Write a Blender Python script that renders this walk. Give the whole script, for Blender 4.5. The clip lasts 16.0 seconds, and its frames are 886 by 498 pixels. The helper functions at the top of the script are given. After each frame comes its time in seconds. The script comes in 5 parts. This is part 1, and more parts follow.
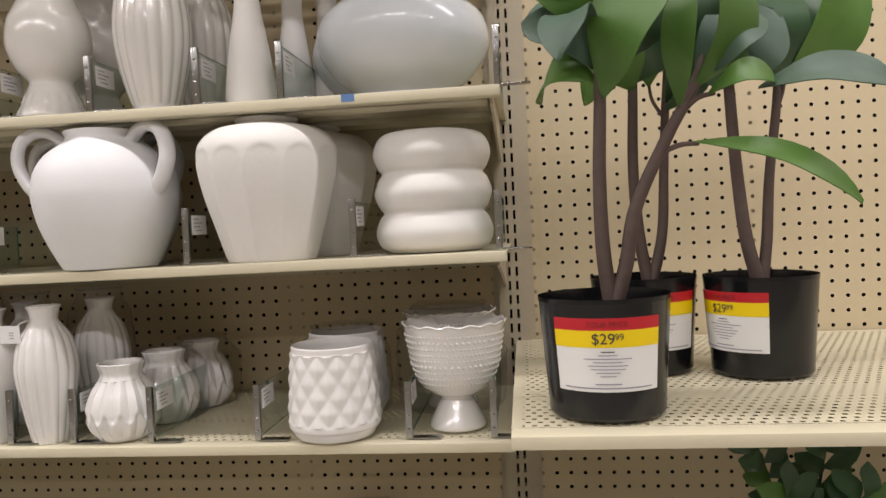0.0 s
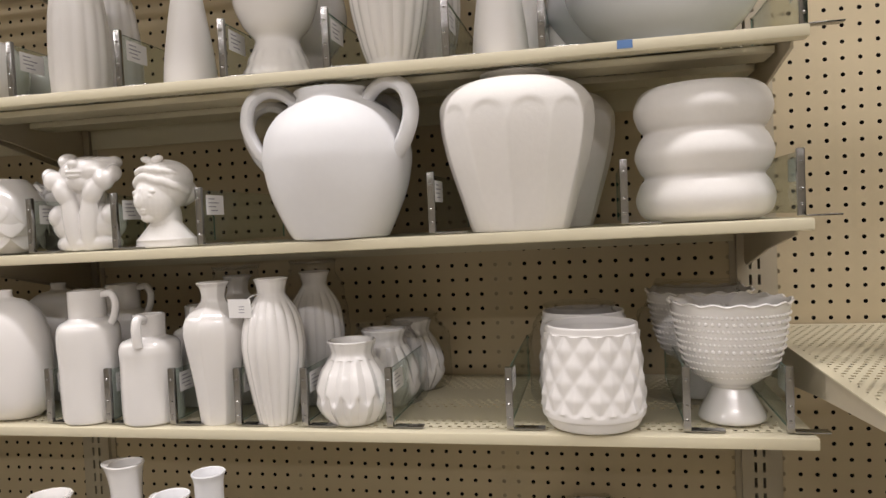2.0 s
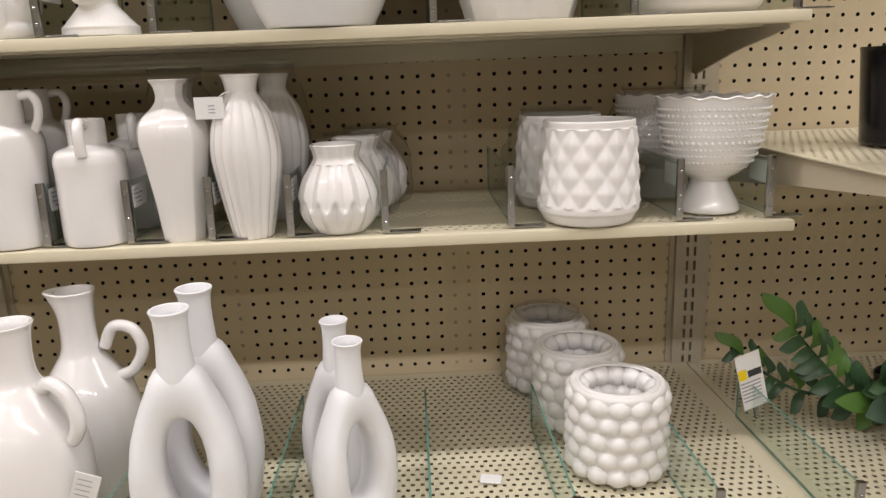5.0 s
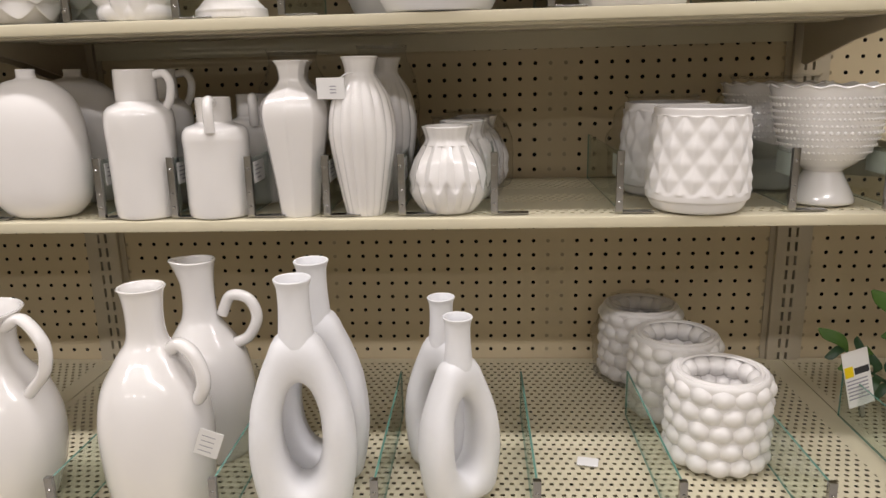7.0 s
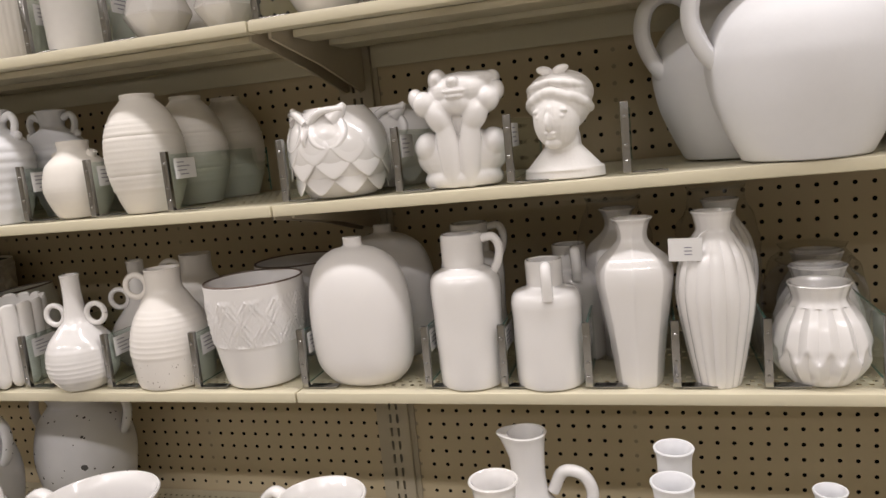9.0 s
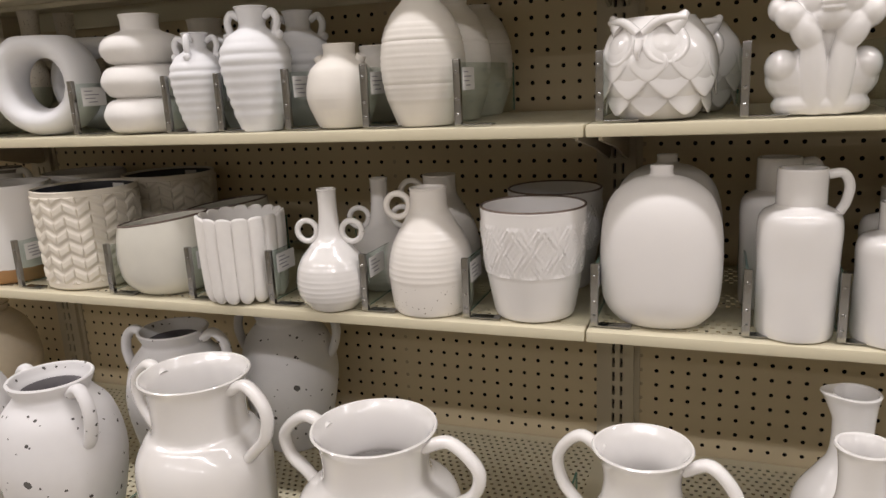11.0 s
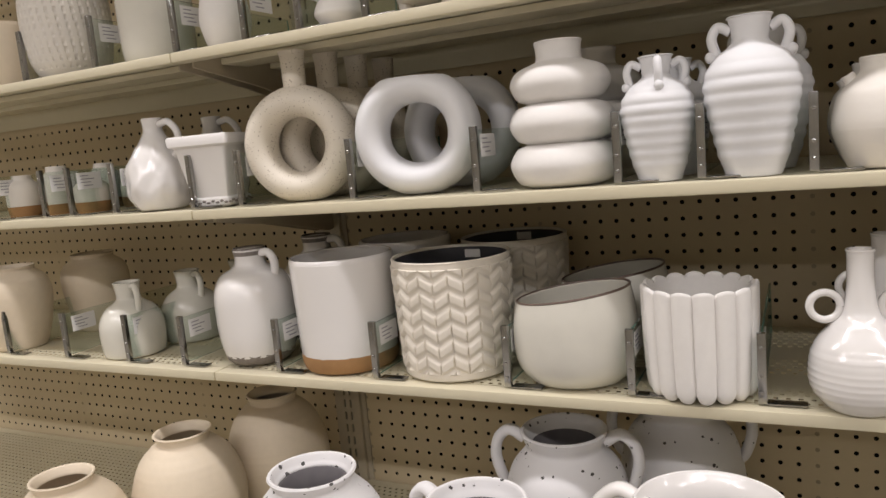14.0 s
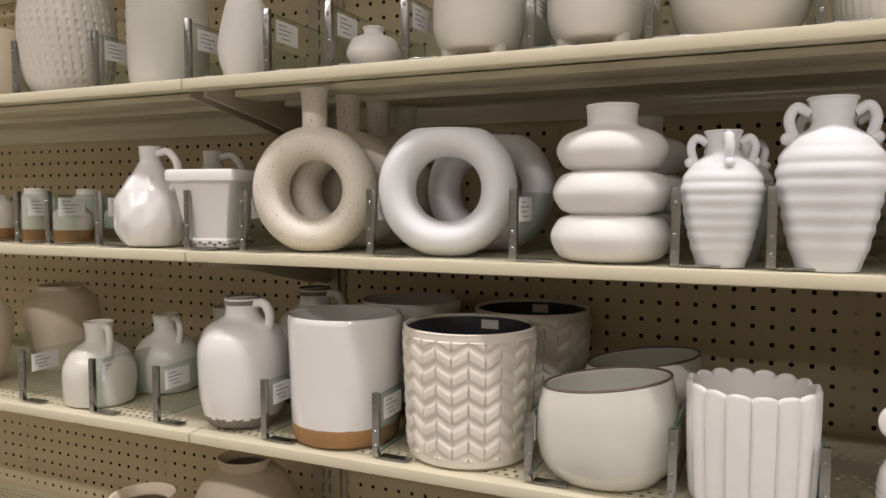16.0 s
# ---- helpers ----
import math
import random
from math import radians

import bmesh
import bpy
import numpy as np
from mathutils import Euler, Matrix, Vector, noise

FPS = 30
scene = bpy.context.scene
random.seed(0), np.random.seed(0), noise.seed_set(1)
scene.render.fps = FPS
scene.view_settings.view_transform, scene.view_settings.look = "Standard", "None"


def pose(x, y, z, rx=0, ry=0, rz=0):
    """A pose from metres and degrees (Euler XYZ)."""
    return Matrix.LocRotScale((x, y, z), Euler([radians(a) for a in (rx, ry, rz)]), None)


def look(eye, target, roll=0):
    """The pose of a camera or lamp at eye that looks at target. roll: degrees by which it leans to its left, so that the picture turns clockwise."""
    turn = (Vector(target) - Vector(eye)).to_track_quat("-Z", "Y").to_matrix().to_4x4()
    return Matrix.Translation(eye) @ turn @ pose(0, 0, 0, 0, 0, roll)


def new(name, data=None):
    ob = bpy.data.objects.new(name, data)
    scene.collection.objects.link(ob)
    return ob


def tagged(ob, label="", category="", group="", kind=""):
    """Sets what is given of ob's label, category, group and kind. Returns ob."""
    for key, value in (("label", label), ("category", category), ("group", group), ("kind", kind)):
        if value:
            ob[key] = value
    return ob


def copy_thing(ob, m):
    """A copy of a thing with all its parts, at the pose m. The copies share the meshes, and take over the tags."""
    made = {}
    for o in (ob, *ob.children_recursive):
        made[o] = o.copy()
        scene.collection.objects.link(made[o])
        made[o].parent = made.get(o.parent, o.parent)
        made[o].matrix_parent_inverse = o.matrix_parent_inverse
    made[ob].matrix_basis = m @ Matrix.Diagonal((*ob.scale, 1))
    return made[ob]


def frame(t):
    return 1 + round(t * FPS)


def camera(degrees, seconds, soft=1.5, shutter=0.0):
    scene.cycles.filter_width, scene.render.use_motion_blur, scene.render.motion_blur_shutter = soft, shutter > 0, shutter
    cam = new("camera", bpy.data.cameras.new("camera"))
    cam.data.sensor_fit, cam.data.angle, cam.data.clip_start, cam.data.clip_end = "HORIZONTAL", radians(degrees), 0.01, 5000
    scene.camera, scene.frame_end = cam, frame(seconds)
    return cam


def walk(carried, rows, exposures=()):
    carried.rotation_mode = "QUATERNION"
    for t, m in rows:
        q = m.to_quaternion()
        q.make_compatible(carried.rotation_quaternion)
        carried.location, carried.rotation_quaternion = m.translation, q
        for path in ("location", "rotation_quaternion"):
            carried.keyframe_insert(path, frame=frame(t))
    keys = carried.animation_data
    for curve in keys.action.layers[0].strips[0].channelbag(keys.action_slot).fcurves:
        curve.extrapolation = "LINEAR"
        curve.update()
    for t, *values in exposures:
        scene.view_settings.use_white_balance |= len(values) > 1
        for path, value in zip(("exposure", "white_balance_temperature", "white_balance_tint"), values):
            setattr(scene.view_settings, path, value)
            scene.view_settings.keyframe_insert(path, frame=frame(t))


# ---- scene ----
cam = camera(62.5, 16.0)
PATH = [
    (0, (0.023, -1.321, 1.397), (-0.2, 0.665, 1.33), -2.7),
    (0.5, (-0.013, -1.351, 1.373), (-0.319, 0.619, 1.223), -2.2),
    (1, (-0.069, -1.374, 1.356), (-0.444, 0.58, 1.154), -1.6),
    (1.5, (-0.15, -1.338, 1.354), (-0.575, 0.61, 1.196), -1.7),
    (2, (-0.247, -1.254, 1.375), (-0.657, 0.702, 1.295), -2.6),
    (2.5, (-0.312, -1.226, 1.394), (-0.685, 0.736, 1.295), -4.4),
    (3, (-0.401, -1.24, 1.376), (-0.684, 0.738, 1.283), -5.5),
    (3.5, (-0.429, -1.25, 1.39), (-0.624, 0.73, 1.184), -6.2),
    (4, (-0.419, -1.245, 1.37), (-0.519, 0.734, 1.095), -5.3),
    (4.5, (-0.451, -1.232, 1.292), (-0.416, 0.738, 0.951), -3.1),
    (4.7, (-0.466, -1.235, 1.303), (-0.391, 0.71, 0.845), -2.0),
    (6.8, (-0.536, -1.26, 1.265), (-0.579, 0.676, 0.766), -0.5),
    (7, (-0.542, -1.263, 1.288), (-0.639, 0.677, 0.808), -1.2),
    (7.5, (-0.564, -1.274, 1.391), (-0.784, 0.675, 0.997), -3.2),
    (8, (-0.583, -1.281, 1.442), (-0.931, 0.663, 1.127), -5.1),
    (8.5, (-0.671, -1.238, 1.435), (-1.147, 0.685, 1.162), -6.1),
    (9, (-0.758, -1.181, 1.415), (-1.308, 0.718, 1.114), -5.6),
    (9.2, (-0.767, -1.162, 1.402), (-1.36, 0.723, 1.09), -5.2),
    (11.3, (-1.13, -1.218, 1.411), (-1.804, 0.608, 0.948), -2.7),
    (11.5, (-1.153, -1.236, 1.403), (-1.823, 0.593, 0.948), -2.5),
    (12, (-1.232, -1.255, 1.398), (-1.934, 0.564, 0.955), -2.6),
    (12.5, (-1.377, -1.234, 1.398), (-2.128, 0.571, 0.977), -3.1),
    (13, (-1.4845, -1.195, 1.3895), (-2.2855, 0.6035, 1.0385), -3.75),
    (13.5, (-1.5425, -1.1645, 1.398), (-2.395, 0.6155, 1.081), -4.7),
    (14, (-1.629, -1.159, 1.4125), (-2.509, 0.615, 1.132), -5.25),
    (14.5, (-1.707, -1.1575, 1.424), (-2.5835, 0.6205, 1.1585), -4.8),
    (15, (-1.743, -1.154, 1.4205), (-2.6045, 0.6335, 1.174), -3.6),
    (15.5, (-1.749, -1.113, 1.419), (-2.5745, 0.6975, 1.221), -1.65),
    (16, (-1.73, -1.106, 1.4175), (-2.531, 0.722, 1.2865), 0.05),
]
EXPOSURES = [(0, -0.06), (2, -0.02), (3, 0.02), (4, 0.06), (4.5, 0.08), (7, -0.02), (8, 0.0), (9, -0.08), (11.5, -0.20), (13.5, -0.16), (16, -0.08)]
walk(cam, [(t, look(eye, target, roll)) for t, eye, target, roll in PATH], EXPOSURES)

# ---------------------------------------------------------------- light
world = bpy.data.worlds.new("store_world")
scene.world = world
world.use_nodes = True
world.node_tree.nodes["Background"].inputs[0].default_value = (0.9, 0.95, 1.0, 1)
world.node_tree.nodes["Background"].inputs[1].default_value = 0.02


def strip_lamp(x, y, z, sx, sy, watts, colour=(1.0, 0.95, 0.965)):
    data = bpy.data.lights.new("ceiling_strip_lamp", "AREA")
    data.shape, data.size, data.size_y, data.energy, data.color = "RECTANGLE", sx, sy, watts, colour
    ob = new("ceiling_strip_lamp", data)
    ob.location = (x, y, z)
    return ob


for ly, watts in ((-0.85, 36), (-3.4, 38), (-5.95, 17)):
    for lx in (-4.85, -2.42, 0.01, 2.44):
        strip_lamp(lx, ly, 3.6, 2.0, 0.15, watts)


# ---------------------------------------------------------------- materials
def material(name, colour, rough=0.5, metal=0.0, grain=0.05, grain_scale=60.0, stain=0.05, stain_scale=4.0,
             bump=0.05, bump_scale=200.0, coat=0.0, spec=0.5, island=0.0, space="Object"):
    m = bpy.data.materials.new(name)
    m.use_nodes = True
    nt = m.node_tree
    N, L = nt.nodes, nt.links
    b = N["Principled BSDF"]
    tc = N.new("ShaderNodeTexCoord")
    n1, n2 = N.new("ShaderNodeTexNoise"), N.new("ShaderNodeTexNoise")
    n1.inputs["Scale"].default_value, n2.inputs["Scale"].default_value = grain_scale, stain_scale
    n1.inputs["Detail"].default_value = n2.inputs["Detail"].default_value = 4
    add = N.new("ShaderNodeMath"); add.operation = "MULTIPLY_ADD"
    add2 = N.new("ShaderNodeMath"); add2.operation = "MULTIPLY_ADD"
    for n in (n1, n2):
        L.new(tc.outputs[space], n.inputs["Vector"])
    L.new(n1.outputs["Fac"], add.inputs[0]); add.inputs[1].default_value = 2 * grain; add.inputs[2].default_value = 1 - grain
    L.new(n2.outputs["Fac"], add2.inputs[0]); add2.inputs[1].default_value = 2 * stain; add2.inputs[2].default_value = 1 - stain
    mul = N.new("ShaderNodeMath"); mul.operation = "MULTIPLY"
    L.new(add.outputs[0], mul.inputs[0]); L.new(add2.outputs[0], mul.inputs[1])
    last = mul
    if island:
        oi = N.new("ShaderNodeObjectInfo")
        isl = N.new("ShaderNodeMath"); isl.operation = "MULTIPLY_ADD"
        L.new(oi.outputs["Random"], isl.inputs[0]); isl.inputs[1].default_value = 2 * island; isl.inputs[2].default_value = 1 - island
        mul2 = N.new("ShaderNodeMath"); mul2.operation = "MULTIPLY"
        L.new(mul.outputs[0], mul2.inputs[0]); L.new(isl.outputs[0], mul2.inputs[1])
        last = mul2
    sc = N.new("ShaderNodeVectorMath"); sc.operation = "SCALE"
    sc.inputs[0].default_value = colour
    L.new(last.outputs[0], sc.inputs["Scale"])
    L.new(sc.outputs[0], b.inputs["Base Color"])
    b.inputs["Roughness"].default_value = rough
    b.inputs["Metallic"].default_value = metal
    b.inputs["Specular IOR Level"].default_value = spec
    b.inputs["Coat Weight"].default_value = coat
    b.inputs["Coat Roughness"].default_value = 0.035
    if bump:
        nb = N.new("ShaderNodeTexNoise"); nb.inputs["Scale"].default_value = bump_scale; nb.inputs["Detail"].default_value = 3
        L.new(tc.outputs[space], nb.inputs["Vector"])
        bp = N.new("ShaderNodeBump"); bp.inputs["Strength"].default_value = bump; bp.inputs["Distance"].default_value = 0.002
        L.new(nb.outputs["Fac"], bp.inputs["Height"]); L.new(bp.outputs[0], b.inputs["Normal"])
    return m


def speckled(name, colour, dot_colour, scale, size, rough=0.5, coat=0.0, low=None, over=None):
    """A glaze with dark flecks of a size; low: only below that height; over: a glaze to fleck once more."""
    m = over or material(name, colour, rough, grain=0.03, stain=0.05, bump=0.04, coat=coat)
    nt = m.node_tree
    N, L = nt.nodes, nt.links
    b = N["Principled BSDF"]
    src = b.inputs["Base Color"].links[0].from_socket
    tc = next(n for n in N if n.type == "TEX_COORD")
    v = N.new("ShaderNodeTexVoronoi"); v.inputs["Scale"].default_value = scale
    nz = N.new("ShaderNodeTexNoise"); nz.inputs["Scale"].default_value = scale * 1.7
    L.new(tc.outputs["Object"], v.inputs["Vector"]); L.new(tc.outputs["Object"], nz.inputs["Vector"])
    sub = N.new("ShaderNodeMath"); sub.operation = "MULTIPLY_ADD"
    L.new(nz.outputs["Fac"], sub.inputs[0]); sub.inputs[1].default_value = 0.5; L.new(v.outputs["Distance"], sub.inputs[2])
    pick = N.new("ShaderNodeMath"); pick.operation = "MULTIPLY_ADD"
    L.new(v.outputs["Color"], pick.inputs[0]); pick.inputs[1].default_value = -0.34; pick.inputs[2].default_value = size + 0.44
    lt = N.new("ShaderNodeMath"); lt.operation = "LESS_THAN"
    L.new(sub.outputs[0], lt.inputs[0]); L.new(pick.outputs[0], lt.inputs[1])
    fac = lt.outputs[0]
    if low is not None:
        sx = N.new("ShaderNodeSeparateXYZ"); L.new(tc.outputs["Object"], sx.inputs[0])
        l2 = N.new("ShaderNodeMath"); l2.operation = "LESS_THAN"; L.new(sx.outputs[2], l2.inputs[0]); l2.inputs[1].default_value = low
        mm = N.new("ShaderNodeMath"); mm.operation = "MULTIPLY"; L.new(fac, mm.inputs[0]); L.new(l2.outputs[0], mm.inputs[1])
        fac = mm.outputs[0]
    mix = N.new("ShaderNodeMix"); mix.data_type = "RGBA"
    L.new(fac, mix.inputs["Factor"]); L.new(src, mix.inputs["A"]); mix.inputs["B"].default_value = (*dot_colour, 1)
    L.new(mix.outputs["Result"], b.inputs["Base Color"])
    return m


def glass_mat(name, tint=(0.86, 0.97, 0.93), rough=0.02):
    m = bpy.data.materials.new(name)
    m.use_nodes = True
    nt = m.node_tree
    N, L = nt.nodes, nt.links
    N.remove(N["Principled BSDF"])
    tr, gl, mx = N.new("ShaderNodeBsdfTransparent"), N.new("ShaderNodeBsdfGlossy"), N.new("ShaderNodeMixShader")
    tr.inputs[0].default_value = (*tint, 1)
    gl.inputs["Roughness"].default_value = rough
    fr = N.new("ShaderNodeLayerWeight"); fr.inputs[0].default_value = 0.5
    pw = N.new("ShaderNodeMath"); pw.operation = "POWER"; pw.inputs[1].default_value = 4.0
    sc = N.new("ShaderNodeMath"); sc.operation = "MULTIPLY_ADD"; sc.inputs[1].default_value = 0.55; sc.inputs[2].default_value = 0.03
    L.new(fr.outputs["Facing"], pw.inputs[0]); L.new(pw.outputs[0], sc.inputs[0]); L.new(sc.outputs[0], mx.inputs[0]); L.new(tr.outputs[0], mx.inputs[1]); L.new(gl.outputs[0], mx.inputs[2])
    L.new(mx.outputs[0], N["Material Output"].inputs[0])
    return m


M_PEG = material("cream_pegboard", (0.60, 0.50, 0.33), 0.62, grain=0.03, stain=0.05, stain_scale=2.2, bump=0.05, bump_scale=350)
# near black, so the colour itself gives the shade inside the peg holes
M_BACK = material("peg_hole_shade", (0.010, 0.008, 0.006), 0.95)
M_STRUT = material("cream_strut", (0.42, 0.35, 0.24), 0.7)
M_SHELF = material("cream_shelf_paint", (0.63, 0.575, 0.42), 0.36, grain=0.025, stain=0.06, stain_scale=7, bump=0.03, bump_scale=500)
M_POST = material("cream_post_paint", (0.50, 0.44, 0.33), 0.42, grain=0.03, stain=0.07, stain_scale=6, bump=0.03, bump_scale=400)
# shade in the depth of the post slots, put into the colour
M_SLOT = material("painted_slot_shade", (0.02, 0.018, 0.015), 0.9)
M_FLOOR = material("beige_floor_tile", (0.45, 0.42, 0.37), 0.35, grain=0.04, grain_scale=25, stain=0.08, stain_scale=2)
M_CEIL = material("white_ceiling_tile", (0.75, 0.74, 0.70), 0.85, grain=0.06, grain_scale=80)
M_WALL = material("store_wall_paint", (0.50, 0.46, 0.38), 0.8, grain=0.03)


# ---------------------------------------------------------------- mesh helpers
def finish(name, bm, mat, smooth=True, angle=40):
    me = bpy.data.meshes.new(name)
    bmesh.ops.recalc_face_normals(bm, faces=bm.faces)
    if smooth:
        lim = radians(angle)
        for e in bm.edges:
            e.smooth = not (len(e.link_faces) == 2 and e.calc_face_angle(0) > lim)
        for f in bm.faces:
            f.smooth = True
    bm.to_mesh(me)
    bm.free()
    for mt in (mat if isinstance(mat, (list, tuple)) else (mat,)):
        me.materials.append(mt)
    return me


def part(name, bm, mat, parent, label="", smooth=True, angle=40):
    ob = new(name, finish(name, bm, mat, smooth, angle))
    ob.parent = parent
    if label:
        ob["label"] = label
    return ob


def thing(name, label, category, group="", kind="", m=None):
    ob = new(name)
    ob.empty_display_size = 0.02
    tagged(ob, label, category, group, kind)
    if m is not None:
        ob.matrix_basis = m
    return ob


def box(bm, x0, y0, z0, x1, y1, z1, bevel=0.0):
    vs = [bm.verts.new((x, y, z)) for x in (x0, x1) for y in (y0, y1) for z in (z0, z1)]
    fs = [bm.faces.new([vs[i] for i in q]) for q in ((0, 1, 3, 2), (4, 6, 7, 5), (0, 4, 5, 1), (2, 3, 7, 6), (0, 2, 6, 4), (1, 5, 7, 3))]
    if bevel:
        es = list({e for f in fs for e in f.edges})
        bmesh.ops.bevel(bm, geom=es, offset=bevel, segments=2, profile=0.6, affect="EDGES")
    return bm


def box_bm(*a, **k):
    return box(bmesh.new(), *a, **k)


def perforated(name, mat, us, vs, hole, sides, place, normal_offset, stagger=False):
    """A sheet with real holes: one cell for each pair of us, vs (cell centres); place(u, v) gives the point."""
    du, dv = us[1] - us[0], vs[1] - vs[0]
    V, F = [], []
    for j, v in enumerate(vs):
        off = du / 2 if stagger and j % 2 else 0
        for u in us:
            base = len(V)
            cu = u + off
            corners = [(-.5, -.5), (.5, -.5), (.5, .5), (-.5, .5)]
            for a, b in corners:
                V.append(place(cu + a * du, v + b * dv))
            for k in range(sides):
                an = 2 * math.pi * (k + 0.5) / sides - 3 * math.pi / 4 - math.pi / sides
                V.append(place(cu + hole * math.cos(an), v + hole * math.sin(an)))
            q = sides // 4
            for c in range(4):
                i0 = base + 4 + c * q
                ring = [base + 4 + ((c * q + s) % sides) for s in range(q + 1)]
                F.append([base + c, base + (c + 1) % 4] + ring[::-1])
    me = bpy.data.meshes.new(name)
    me.from_pydata(V, [], F)
    me.materials.append(mat)
    return me


# ---------------------------------------------------------------- the shelving wall
W = 1.219
SHELF_A, SHELF_B, SHELF_C, SHELF_D = 1.580, 1.352, 1.104, 0.770
BAYS = [0, -1, -2, -3]
TOPZ = 2.10
LEAN = 0.008     # one shelf hangs this much higher at its end


def on_b(x):
    """The height of the second shelf from the top at x."""
    return SHELF_B + LEAN * max(0.0, x / W + 1)


PITCH = 0.0254
Z0 = 0.9635 - 20 * PITCH

floor = new("floor", finish("floor", box_bm(-7, -8, -0.1, 5, 0.5, 0), M_FLOOR, False)); tagged(floor, "pale beige polished store floor", "floor", kind="structure")
ceiling = new("ceiling", finish("ceiling", box_bm(-7, -8, 3.7, 5, 0.5, 3.8), M_CEIL, False)); tagged(ceiling, "white store ceiling", "ceiling", kind="structure")
for nm, b in (("wall_north", (-7, 0.2, 0, 5, 0.3, 3.7)), ("wall_south", (-7, -8.1, 0, 5, -8, 3.7)),
              ("wall_west", (-7.1, -8, 0, -7, 0.5, 3.7)), ("wall_east", (5, -8, 0, 5.1, 0.5, 3.7))):
    w = new(nm, finish(nm, box_bm(*b), M_WALL, False)); tagged(w, "plain beige painted store wall", "wall", kind="structure")

rows = int((TOPZ - Z0) / PITCH)
for bi in BAYS:
    x0 = bi * W
    us = [x0 + 0.038 + PITCH * k for k in range(46)]
    vs = [Z0 + PITCH * k for k in range(rows)]
    peg = thing("pegboard_panel", "cream perforated pegboard back panel of store shelving", "pegboard", "pegboard panels", "structure")
    sheet = new("board", perforated("board", M_PEG, us, vs, 0.0035, 8, lambda u, v: (u, 0.0, v), None)); sheet.parent = peg
    # sheet added behind the board as painted shade for its holes
    part("backing", box_bm(x0 + 0.01, 0.012, 0.1, x0 + W - 0.01, 0.02, TOPZ), M_BACK, peg, "near-black sheet standing in for the shade inside the holes", False)
    for k in ((0,), (15,), (30, 31), (45,)) if bi > -2 else ((0,), (15,), (31,)):
        part("strut", box_bm(us[k[0]] - 0.009, 0.003, 0.2, us[k[-1]] + 0.009, 0.0115, TOPZ), M_STRUT, peg, "", False)
    part("lower_board", box_bm(x0 + 0.01, 0, 0.05, x0 + W - 0.01, 0.01, Z0 - PITCH / 2), M_PEG, peg, "", False)


def post(x):
    ob = thing("upright_post", "cream slotted steel upright post between pegboards", "upright", "shelving uprights", "structure")
    hw, s = 0.027, 0.0065
    bm = bmesh.new()
    xs = (-hw, -s - 0.0022, -s + 0.0022, s - 0.0022, s + 0.0022, hw)
    z0, z1 = 0.05, TOPZ + 0.02
    for a, b in ((0, 1), (2, 3), (4, 5)):
        box(bm, xs[a], -0.012, z0, xs[b], 0.008, z1)
    n = int((z1 - z0) / PITCH)
    for c in (1, 3):
        for k in range(n + 1):
            zc = z0 + k * PITCH
            box(bm, xs[c], -0.0118, zc - 0.0045, xs[c + 1], 0.006, zc + 0.0045)
    part("channel", bm, M_POST, ob, "", False)
    part("flange", box_bm(-0.036, -0.003, z0, -hw, 0.003, z1), M_POST, ob, "", False)
    part("flange", box_bm(hw, -0.003, z0, 0.036, 0.003, z1), M_POST, ob, "", False)
    # dark strip painting the shade behind both slot columns
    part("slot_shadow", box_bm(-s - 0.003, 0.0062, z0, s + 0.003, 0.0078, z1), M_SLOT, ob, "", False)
    ob.location.x = x
    return ob


for k in (1, 0, -1, -2, -3):
    post(k * W)


